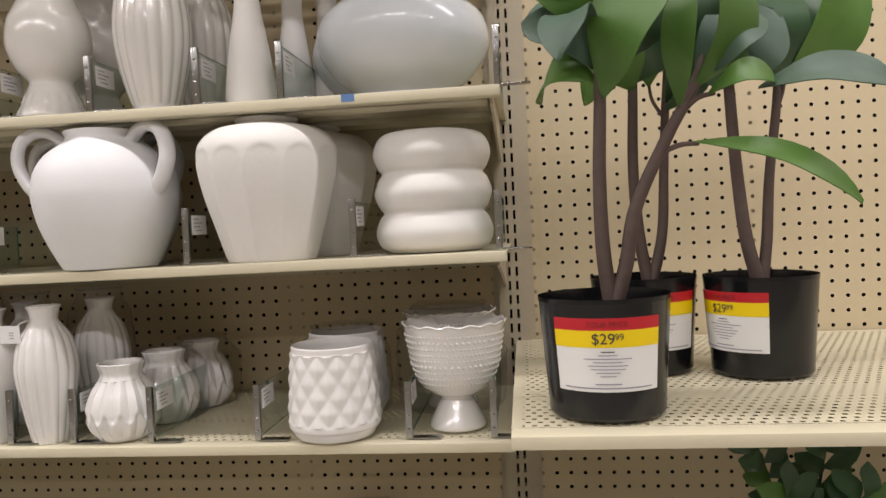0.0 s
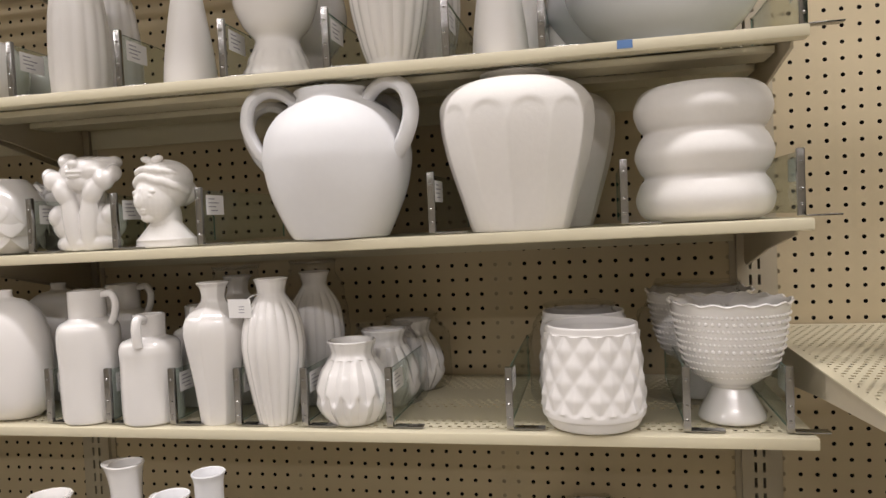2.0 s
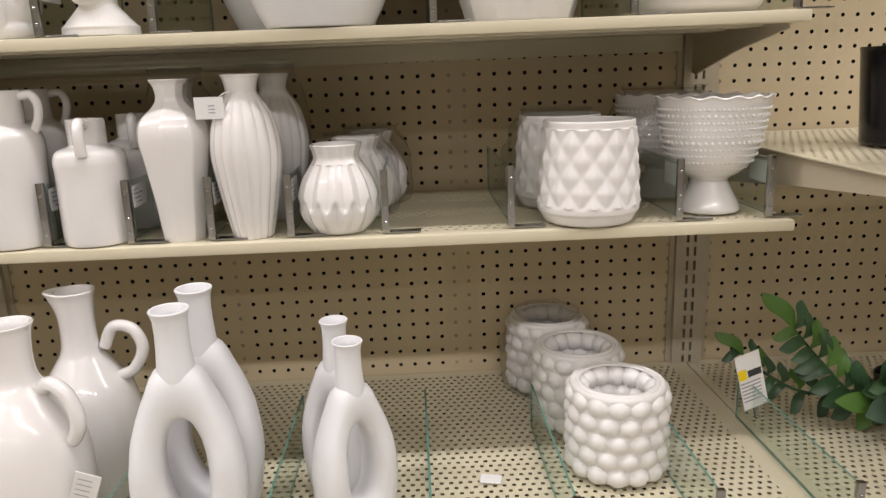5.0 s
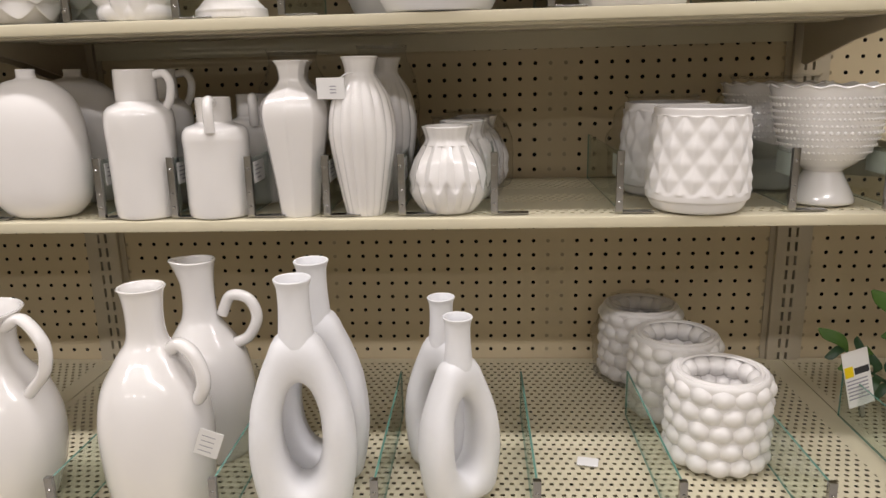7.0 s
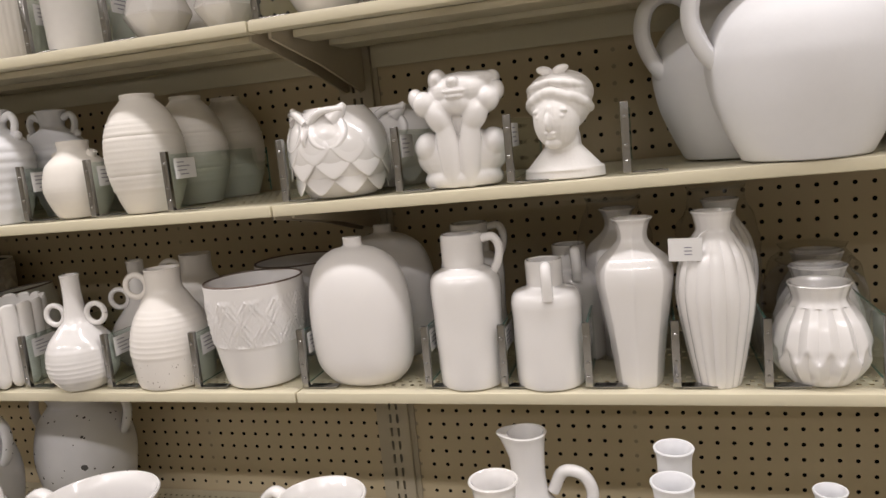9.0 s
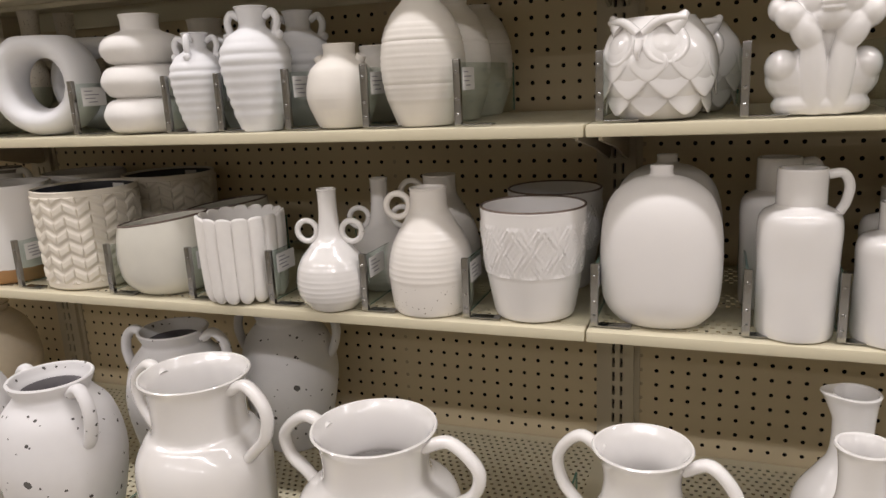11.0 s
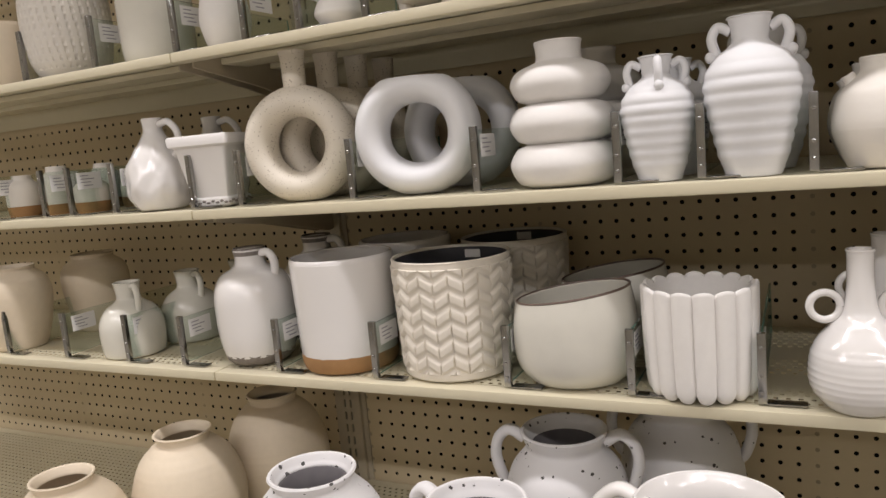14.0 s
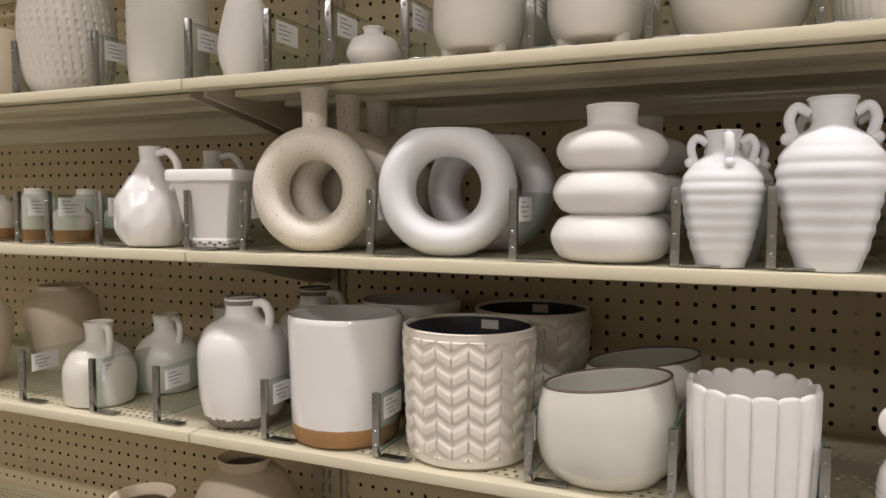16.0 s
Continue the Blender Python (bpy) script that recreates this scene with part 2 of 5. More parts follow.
def shelf(x0, z, depth, label, bracket_depth=None, lip=0.016, stiff=True, group="gondola shelves", lean=0.0):
    """A steel shelf: perforated deck, rolled front lip, back flange and two cantilever brackets."""
    ob = thing("shelf", label, "shelf", group, "structure", pose(x0, 0, z, 0, -math.degrees(math.atan(lean / W)), 0))
    w = W
    pitch = 0.0127
    ux = [0.006 + pitch * (k + 0.5) for k in range(int((w - 0.02) / pitch) - 1)]
    vy = [-(0.022 + pitch * (k + 0.5)) for k in range(int((depth - 0.045) / pitch))][::-1]
    deck = new("deck", perforated("deck", M_SHELF, ux, vy, 0.0036, 4, lambda u, v: (u, v, -0.002), None, True)); deck.parent = ob
    y_in = vy[0] - pitch / 2
    bm = bmesh.new()
    # solid rims of the deck
    box(bm, 0.001, y_in - 0.0, -0.004, ux[0] - pitch / 2 + 0.0065, -0.008, -0.0021)
    box(bm, ux[-1] + pitch / 2 - 0.0005, y_in, -0.004, w - 0.001, -0.008, -0.0021)
    box(bm, 0.001, vy[-1] + pitch / 2, -0.004, w - 0.001, -0.008, -0.0019)
    part("deck_rim", bm, M_SHELF, ob, "", False)
    bm = bmesh.new()
    box(bm, 0.001, -depth, -lip, w - 0.001, y_in, -0.0015, bevel=0.003)
    part("front_lip", bm, M_SHELF, ob, "rolled cream front edge")
    part("back_flange", box_bm(0.03, -0.008, -0.04, w - 0.03, -0.004, -0.002), M_SHELF, ob, "", False)
    bd = bracket_depth or depth - 0.03
    for xb in (0.012, w - 0.016):
        bm = bmesh.new()
        prof = [(-0.014, -0.075), (-0.03, -0.078), (-bd * 0.55, -0.045), (-bd, -0.022), (-bd, -0.004), (-0.014, -0.004)]
        lo = [bm.verts.new((xb, y, zz)) for y, zz in prof]
        hi = [bm.verts.new((xb + 0.004, y, zz)) for y, zz in prof]
        bm.faces.new(lo); bm.faces.new(hi[::-1])
        for i in range(len(prof)):
            bm.faces.new((lo[i], lo[(i + 1) % len(prof)], hi[(i + 1) % len(prof)], hi[i]))
        part("bracket", bm, M_POST, ob, "", False)
    for yy in (-depth * 0.35, -depth * 0.68) if stiff else ():
        part("stiffener", box_bm(0.02, yy - 0.03, -0.016, w - 0.02, yy + 0.03, -0.006, bevel=0.002), M_SHELF, ob, "", False)
    return ob


for bi in (-1, -2, -3):
    shelf(bi * W, SHELF_A, 0.352, "cream perforated metal shelf holding white vases")
    # assumed shelf out of view, made deeper to shade the top row
    shelf(bi * W, 1.885, 0.41, "cream perforated metal shelf, unseen, added above to shade the vases")
    shelf(bi * W, SHELF_B, 0.352, "cream perforated metal shelf holding white vases", lean=LEAN if bi == -1 else 0.0)
    shelf(bi * W, SHELF_C, 0.352, "cream perforated metal shelf holding white vases and pots")
    shelf(bi * W, SHELF_D, 0.62, "deep cream perforated metal base shelf holding tall vases", stiff=False)
shelf(0, SHELF_D, 0.62, "deep cream perforated metal base shelf holding small plants", stiff=False)
# unseen panels added below the base shelf, keeping its deck holes dark
for bi in (0, -1, -2, -3):
    blocker = new("base_light_block", finish("base_light_block", box_bm(bi * W + 0.001, -0.60, 0.0, (bi + 1) * W - 0.001, -0.59, SHELF_D - 0.02), M_SHELF, False))
    tagged(blocker, "cream panel, unseen, added to keep light out of the shelf base", "panel", kind="structure")

PLANT_SHELF = 1.185
shelf(0, PLANT_SHELF, 0.602, "deep cream perforated metal shelf holding potted plants", lip=0.016)

# ---------------------------------------------------------------- glazes and small materials
M_GLOSS = material("white_gloss_glaze", (0.765, 0.742, 0.722), 0.2, grain=0.015, grain_scale=30, stain=0.03, stain_scale=9, bump=0.06, bump_scale=28, coat=1.0, island=0.02)
M_SATIN = material("white_satin_glaze", (0.77, 0.745, 0.725), 0.36, grain=0.015, grain_scale=40, stain=0.03, stain_scale=8, bump=0.05, bump_scale=60, island=0.02)
M_MATTE = material("white_matte_ceramic", (0.77, 0.745, 0.715), 0.6, grain=0.03, grain_scale=120, stain=0.06, stain_scale=9, bump=0.10, bump_scale=260, island=0.02)
M_WARM = material("warm_white_ceramic", (0.745, 0.705, 0.645), 0.45, grain=0.03, grain_scale=70, stain=0.05, stain_scale=10, bump=0.09, bump_scale=140, island=0.03)
M_COOL = material("cool_white_ceramic", (0.735, 0.733, 0.745), 0.5, grain=0.02, grain_scale=90, stain=0.04, stain_scale=9, bump=0.07, bump_scale=160)
M_CREAMY = material("grey_cream_crackle_glaze", (0.66, 0.64, 0.57), 0.2, grain=0.04, grain_scale=45, stain=0.07, stain_scale=14, bump=0.06, bump_scale=80, coat=0.3)
M_CREAM = material("cream_stoneware", (0.70, 0.60, 0.46), 0.6, grain=0.04, grain_scale=90, stain=0.06, stain_scale=9, bump=0.12, bump_scale=120)
M_CHEVRON = material("cream_stoneware_glaze", (0.73, 0.675, 0.585), 0.5, grain=0.03, grain_scale=80, stain=0.05, stain_scale=10, bump=0.08, bump_scale=150)
M_TAN = material("tan_raw_clay", (0.34, 0.185, 0.075), 0.75, grain=0.10, grain_scale=120, stain=0.10, stain_scale=20, bump=0.12)
M_GREYBASE = material("grey_brown_raw_base", (0.20, 0.175, 0.155), 0.75, grain=0.2, grain_scale=160, stain=0.25, stain_scale=40, bump=0.15)
M_GREYIN = material("grey_unglazed_inside", (0.13, 0.12, 0.125), 0.8, grain=0.15, stain=0.2, stain_scale=14)
M_DARK = material("charcoal_interior", (0.035, 0.036, 0.045), 0.5, grain=0.1)
M_BROWNRIM = material("brown_worn_rim", (0.13, 0.09, 0.07), 0.5, grain=0.25, grain_scale=200, stain=0.3, stain_scale=60)
M_FLECK = speckled("speckled_sand_glaze", (0.72, 0.66, 0.56), (0.30, 0.24, 0.18), 300, 0.12, 0.5)
M_PITTED = speckled("pitted_whitewashed_terracotta", (0.70, 0.685, 0.685), (0.07, 0.065, 0.06), 75, 0.07, 0.7)
M_PITTED = speckled("large_pits", None, (0.10, 0.095, 0.09), 26, 0.015, over=M_PITTED)
M_LOWFLECK = speckled("white_glaze_flecked_foot", (0.77, 0.73, 0.68), (0.22, 0.17, 0.12), 240, 0.06, 0.3, 0.2, low=0.042)
M_CHROME = material("brushed_steel", (0.36, 0.355, 0.345), 0.20, metal=1.0, grain=0.06, grain_scale=300, stain=0.06, bump=0.04)
M_CARD = material("white_price_card", (0.78, 0.77, 0.76), 0.6, grain=0.02)
M_STRIPE = material("grey_print", (0.30, 0.29, 0.34), 0.6)
M_INK = material("black_ink", (0.03, 0.03, 0.035), 0.6)
M_GLASS = glass_mat("clear_divider_glass", (0.90, 0.935, 0.915))
M_GEDGE = material("green_glass_edge", (0.10, 0.24, 0.20), 0.15, grain=0.05, coat=0.5)
M_WRAP = glass_mat("plastic_wrap", (0.955, 0.955, 0.96), 0.14)


# ---------------------------------------------------------------- ceramic mesh helpers
def curve_pts(keys, n=6):
    """Points of a smooth curve through keys (tuples of any length)."""
    P = [Vector(k) for k in keys]
    out = []
    for i in range(len(P) - 1):
        a, b = P[i], P[i + 1]
        pa, nb = P[i - 1] if i else a - (b - a), P[i + 2] if i + 2 < len(P) else b + (b - a)
        for s in range(n):
            t = s / n
            out.append(0.5 * ((2 * a) + (b - pa) * t + (2 * pa - 5 * a + 4 * b - nb) * t * t + (3 * a - pa - 3 * b + nb) * t ** 3))
    out.append(P[-1])
    return out


def lathe(keys, seg=56, n=6, wall=0.004, depth=0.55, mod=None, sy=1.0, closed=False, bm=None, sharp=False):
    """A turned body from (radius, height) keys, foot to rim, with wall thickness; mod(th, r, z) -> (r, z) shapes the outside."""
    bm = bm or bmesh.new()
    outer = [Vector(k) for k in keys] if sharp else curve_pts(keys, n)
    h = outer[-1][1]
    prof = [(max(p[0], 0.0005), p[1], True) for p in outer]
    if not closed:
        r, z = outer[-1]
        prof += [(r - wall * 0.25, z + wall * 0.35, True), (r - wall * 0.75, z + wall * 0.3, True)]
        for p in reversed(outer):
            if p[1] < h * (1 - depth):
                break
            prof.append((max(p[0] - wall, 0.0006), p[1], False))
    rings = []
    for r, z, out in prof:
        ring = []
        for k in range(seg):
            th = 2 * math.pi * k / seg
            rr, zz = mod(th, r, z) if (mod and out) else (r, z)
            ring.append(bm.verts.new((rr * math.cos(th), sy * rr * math.sin(th), zz)))
        rings.append(ring)
    for a, b in zip(rings, rings[1:]):
        for k in range(seg):
            bm.faces.new((a[k], a[(k + 1) % seg], b[(k + 1) % seg], b[k]))
    bm.faces.new(rings[0][::-1])
    bm.faces.new(rings[-1])
    return bm


def tube(pts, r, seg=12, n=6, flat=1.0, bm=None, closed=False, r_end=None):
    """A rod along a smooth curve through pts; flat squeezes it sideways."""
    bm = bm or bmesh.new()
    P = curve_pts(pts, n)
    rings, up = [], Vector((0, 1, 0))
    for i, p in enumerate(P):
        d = (P[min(i + 1, len(P) - 1)] - P[max(i - 1, 0)]).normalized()
        u = (up - d * up.dot(d))
        if u.length < 1e-4:
            u = Vector((1, 0, 0)) - d * d.x
        u.normalize()
        up = u
        v = d.cross(u)
        rad = r if r_end is None else r + (r_end - r) * i / (len(P) - 1)
        rings.append([bm.verts.new(p + (u * math.cos(2 * math.pi * k / seg) + v * flat * math.sin(2 * math.pi * k / seg)) * rad) for k in range(seg)])
    for a, b in zip(rings, rings[1:]):
        for k in range(seg):
            bm.faces.new((a[k], a[(k + 1) % seg], b[(k + 1) % seg], b[k]))
    bm.faces.new(rings[0][::-1]); bm.faces.new(rings[-1])
    return bm


def ball(bm, c, rx, ry=None, rz=None, seg=16, rot=None):
    ry, rz = ry or rx, rz or rx
    m = Matrix.Translation(c) @ (rot or Matrix()) @ Matrix.Diagonal((rx, ry, rz, 1))
    bmesh.ops.create_uvsphere(bm, u_segments=seg, v_segments=max(6, seg // 2 + 2), radius=1, matrix=m)
    return bm


def hoop(a, b, r, depth, seg=56, sides=20, bottom=1.0, power=2.0, bm=None, tilt=0.0, lift=0.0):
    """A hollow-centred ring standing in the xz plane: centre line of half-widths a, b, tube radius r (thicker at the bottom), depth along y."""
    bm = bm or bmesh.new()
    rings = []
    for i in range(seg):
        t = 2 * math.pi * i / seg
        ct, st = math.cos(t), math.sin(t)
        px = a * math.copysign(abs(ct) ** (2 / power), ct)
        pz = b * math.copysign(abs(st) ** (2 / power), st)
        nrm = Vector((ct / a, 0, st / b)).normalized()
        rad = r * (1 + (bottom - 1) * max(0, -st) ** 1.5)
        rings.append([bm.verts.new((px + nrm.x * rad * math.cos(2 * math.pi * k / sides) + tilt * pz, depth * math.sin(2 * math.pi * k / sides),
                                    pz + nrm.z * rad * math.cos(2 * math.pi * k / sides) + lift)) for k in range(sides)])
    for i in range(seg):
        A, B = rings[i], rings[(i + 1) % seg]
        for k in range(sides):
            bm.faces.new((A[k], A[(k + 1) % sides], B[(k + 1) % sides], B[k]))
    return bm


def flat_foot(bm, z):
    for v in bm.verts:
        if v.co.z < z:
            v.co.z = z
    bmesh.ops.translate(bm, verts=bm.verts, vec=(0, 0, -z))
    return bm


def ribs(nr, amp, z0=-1, z1=9):
    return lambda th, r, z: (r * (1 - amp * (1 - abs(math.cos(nr * th / 2))) ** 1.0 * (1 if z0 < z < z1 else 0)), z)


def rings_mod(pitch, amp, z0, z1):
    return lambda th, r, z: (r + (amp * abs(math.sin(math.pi * z / pitch)) if z0 < z < z1 else 0), z)


def vase(name, label, x, y, z, pieces, rz=0.0, category="vase", backs=0, dy=0.1, group="", dx=0.0):
    """A thing from pieces (part name, bmesh, material[, label]) standing at x, y, z, with copies behind it."""
    ob = thing(name, label, category, group, "", pose(x, y, z, 0, 0, rz))
    for pc in pieces:
        first = part(pc[0], pc[1], pc[2], ob, pc[3] if len(pc) > 3 else "")
        if len(pc) > 4:
            first.matrix_basis = pc[4][0]
            for mm in pc[4][1:]:
                again = new(pc[0], first.data)
                again.parent, again.matrix_basis = ob, mm
    for k in range(backs):
        copy_thing(ob, pose(x + dx * (k + 1), y + dy * (k + 1), z, 0, 0, rz + 7 * (k + 1)))
    return ob


def loop_handle(r0, z0, r1, z1, out, rad, up=0.0, side=1):
    """A handle in the xz plane from (r0, z0) at the top to (r1, z1) below, bulging out."""
    zm = (z0 + z1) / 2
    return tube([(side * r0, 0, z0), (side * (r0 + out * 0.55), 0, z0 + up), (side * (max(r0, r1) + out), 0, zm + (z0 - z1) * 0.18 + up * 0.3),
                 (side * (r1 + out * 0.6), 0, z1 + (z0 - z1) * 0.12), (side * r1, 0, z1)], rad)


def ring_handle(cx, cz, big, rad, y=0.0):
    pts = [(cx + big * math.cos(t), y, cz + big * math.sin(t)) for t in [2 * math.pi * k / 12 for k in range(13)]]
    return tube(pts, rad, seg=10, n=3)


def blob(name, label, x, y, z, balls, voxel, mat, rz=0.0, category="planter", extra=None):
    """One smooth cast shape melted together from ellipsoids."""
    bm = bmesh.new()
    for b in balls:
        ball(bm, Vector(b[0]), *b[1], seg=24, rot=Euler([radians(a) for a in (b[2] if len(b) > 2 else (0, 0, 0))]).to_matrix().to_4x4())
    if extra:
        extra(bm)
    for v in bm.verts:
        v.co.z = max(v.co.z, 0.0)
    ob = new(name, finish(name, bm, mat))
    tagged(ob, label, category)
    ob.matrix_basis = pose(x, y, z, 0, 0, rz)
    rm = ob.modifiers.new("melt", "REMESH"); rm.mode, rm.voxel_size, rm.use_smooth_shade = "VOXEL", voxel, True
    sm = ob.modifiers.new("soften", "SMOOTH"); sm.factor, sm.iterations = 0.5, 7
    return ob


# ---------------------------------------------------------------- shelf dividers
def divider(x, z, front=-0.335, back=-0.06, high=0.076, lab=True, tall=0.0):
    ob = thing("shelf_divider", "clear shelf divider with steel front post and price card" if lab else "clear glass shelf divider with steel front clip", "divider", "shelf dividers", "", pose(x, 0, z))
    bm = box_bm(-0.0013, front + 0.004, 0.004, 0.0013, back, high)
    bm.faces.ensure_lookup_table()
    for f in bm.faces:
        f.material_index = 0 if abs(f.normal.x) > 0.5 or f.calc_area() > 0.004 else 1
    part("pane", bm, (M_GLASS, M_GEDGE), ob, "clear glass pane with green edge", False)
    bm = box_bm(-0.0045, front - 0.003, 0.001, 0.0045, front + 0.004, high + 0.004 + tall, bevel=0.001)
    part("front_post", bm, M_CHROME, ob, "steel front post")
    bm = box_bm(0.0045, front - 0.003, 0.0, 0.044, front + 0.012, 0.0022, bevel=0.0008)
    part("foot", bm, M_CHROME, ob)
    for zz in (0.014, 0.032, high - 0.012):
        part("rivet", ball(bmesh.new(), (0, front - 0.0032, zz), 0.0022, 0.0012, 0.0022, seg=10), M_CHROME, ob)
    if lab:
        cy = front + 0.016
        card = part("price_card", box_bm(0.0016, cy, high - 0.034, 0.0021, cy + 0.048, high - 0.006), M_CARD, ob, "white printed price card", False)
        for k, (a, b) in enumerate(((0.006, 0.022), (0.006, 0.034), (0.006, 0.026), (0.012, 0.030))):
            zz = high - 0.0115 - 0.0055 * k
            part("print_line", box_bm(0.00211, cy + a, zz - 0.0007, 0.0024, cy + b, zz + 0.0007), M_STRIPE, card, "", False)
    return ob


protoB = divider(-0.452, on_b(-0.452))
for x in (-0.011, -0.211, -0.780, -0.912, -1.050, -1.204, -1.375, -1.500, -1.615, -1.722, -1.811, -1.983, -2.163, -2.354, -2.447, -2.614, -2.718, -2.786, -2.93):
    copy_thing(protoB, pose(x, 0, on_b(x)))
for x in (-0.029, -0.146, -0.362, -0.521, -0.640, -0.738, -0.838, -0.940, -1.038, -1.210, -1.375, -1.521, -1.669, -1.809, -1.963, -2.157, -2.324, -2.512, -2.637, -2.790, -2.95):
    copy_thing(protoB, pose(x, 0, SHELF_C))
for x in (-0.004, -0.303, -0.424, -0.584, -0.732, -0.890, -1.066, -1.213, -1.434, -1.560, -1.686, -1.841, -1.965, -2.116, -2.219, -2.311, -2.440, -2.612, -2.779):
    copy_thing(protoB, pose(x, 0, SHELF_A))
protoD = divider(-0.480, SHELF_D, -0.545, -0.24, 0.075, False)
for x in (-0.008, -0.164, -0.322, -0.660, -0.842, -1.03, -1.25, -1.60, -1.85, -2.10):
    copy_thing(protoD, pose(x, 0, SHELF_D))

# ================================================================ second shelf from the top, first bay
# two-handled urn
keys = [(0.063, 0), (0.067, 0.004), (0.080, 0.030), (0.094, 0.065), (0.1010, 0.098), (0.1015, 0.118), (0.0965, 0.142), (0.083, 0.164), (0.066, 0.178), (0.056, 0.185), (0.053, 0.192), (0.056, 0.200)]
hl = lambda s, a: tube([Matrix.Rotation(radians(a), 4, "Z") @ Vector(p) for p in ((s * 0.050, 0, 0.182), (s * 0.070, 0, 0.199), (s * 0.094, 0, 0.203), (s * 0.115, 0, 0.188), (s * 0.121, 0, 0.158), (s * 0.110, 0, 0.128), (s * 0.095, 0, 0.108))], 0.0125, flat=0.72)
vase("handled_urn", "large matte white ceramic urn with two handles", -0.59, -0.293, on_b(-0.59),
     [("body", lathe(keys, 64), M_COOL), ("handle", hl(1, -18), M_COOL), ("handle", hl(-1, 16), M_COOL)], category="urn", backs=1, dy=0.12, dx=-0.055)


def facet_mod(th, r, z):
    n = 12
    loc = (th % (2 * math.pi / n)) - math.pi / n
    top = 0.146 + 0.014 * math.cos(loc * n / 2 * 1.0)
    k = min(1, max(0, (top - z) / 0.006))
    f = math.cos(math.pi / n) / math.cos(loc)
    return r * (1 - k + k * f * 1.012), z


keys = [(0.061, 0), (0.065, 0.003), (0.0785, 0.047), (0.0935, 0.098), (0.1010, 0.142), (0.0975, 0.168), (0.078, 0.187), (0.048, 0.194), (0.042, 0.197), (0.046, 0.203)]
vase("faceted_jar", "large matte white ceramic jar with flat facets", -0.344, -0.283, on_b(-0.344), [("body", lathe(keys, 192, 10, mod=facet_mod), M_MATTE)], category="jar", backs=1, dy=0.13, dx=0.03)


def stack_keys(rad, waist, n, h, foot):
    k = [(foot, 0)]
    for i in range(n):
        z0, dz = h * i / n, h / n
        k += [(rad * 0.93, z0 + dz * 0.16), (rad, z0 + dz * 0.5), (rad * 0.93, z0 + dz * 0.84)]
        if i < n - 1:
            k.append((waist, z0 + dz))
    return k


keys = stack_keys(0.086, 0.074, 3, 0.170, 0.066) + [(0.070, 0.170), (0.060, 0.171)]
vase("ringed_planter", "matte white planter of three stacked rounded rings", -0.107, -0.254, on_b(-0.107), [("body", lathe(keys, 64, 5), M_MATTE)], category="planter")

# bust and hands planters
face = [((0, 0.006, 0.088), (0.036, 0.041, 0.036)), ((0, -0.012, 0.068), (0.0265, 0.030, 0.034)), ((0, -0.0425, 0.0655), (0.0046, 0.0085, 0.0110), (-14, 0, 0)), ((0, -0.0395, 0.0765), (0.0034, 0.0045, 0.0080)),
        ((0, -0.0385, 0.0528), (0.0068, 0.0036, 0.0020)), ((0, -0.0372, 0.0488), (0.0056, 0.0036, 0.0020)), ((0, -0.0280, 0.0422), (0.0095, 0.0085, 0.0070)),
        ((0.0112, -0.0350, 0.0712), (0.0062, 0.0036, 0.0034)), ((-0.0112, -0.0350, 0.0712), (0.0062, 0.0036, 0.0034)), ((0.0115, -0.0330, 0.0785), (0.0095, 0.0040, 0.0036), (0, 6, 0)), ((-0.0115, -0.0330, 0.0785), (0.0095, 0.0040, 0.0036), (0, -6, 0)),
        ((0, 0.009, 0.098), (0.0390, 0.0390, 0.0275)), ((0, 0.040, 0.080), (0.024, 0.020, 0.022)), ((0.0095, -0.014, 0.1245), (0.0100, 0.007, 0.0050), (0, -12, 0)), ((-0.0095, -0.014, 0.1245), (0.0100, 0.007, 0.0050), (0, 12, 0)),
        ((0, 0.006, 0.040), (0.0215, 0.0240, 0.036))]


def shoulders(bm):
    """The sloping cut-off shoulders below the neck."""
    bmesh.ops.create_cone(bm, cap_ends=True, segments=40, radius1=0.0485, radius2=0.0475, depth=0.013, matrix=Matrix.Translation((0, 0.006, 0.0055)) @ Matrix.Diagonal((1, 0.72, 1, 1)))
    bmesh.ops.create_cone(bm, cap_ends=True, segments=40, radius1=0.0475, radius2=0.0200, depth=0.030, matrix=Matrix.Translation((0, 0.006, 0.0245)) @ Matrix.Diagonal((1, 0.76, 1, 1)))


for s in (1, -1):
    for k in range(7):
        an = radians(4 + 17 * k)
        face.append(((s * 0.0345 * math.sin(an), 0.004 - 0.0362 * math.cos(an), 0.0985 - 0.0032 * k), (0.0098, 0.0052, 0.0058), (0, s * (26 if k % 2 else 6), s * math.degrees(an))))
    for k in range(6):
        an = radians(12 + 19 * k)
        face.append(((s * 0.0330 * math.sin(an), 0.006 - 0.0350 * math.cos(an), 0.1095 - 0.0018 * k), (0.0100, 0.0052, 0.0044), (0, s * 16, s * math.degrees(an))))
blob("bust_planter", "white classical head planter with wavy hair", -0.854, -0.308, on_b(-0.854), face, 0.00100, M_MATTE, rz=-12, extra=shoulders)
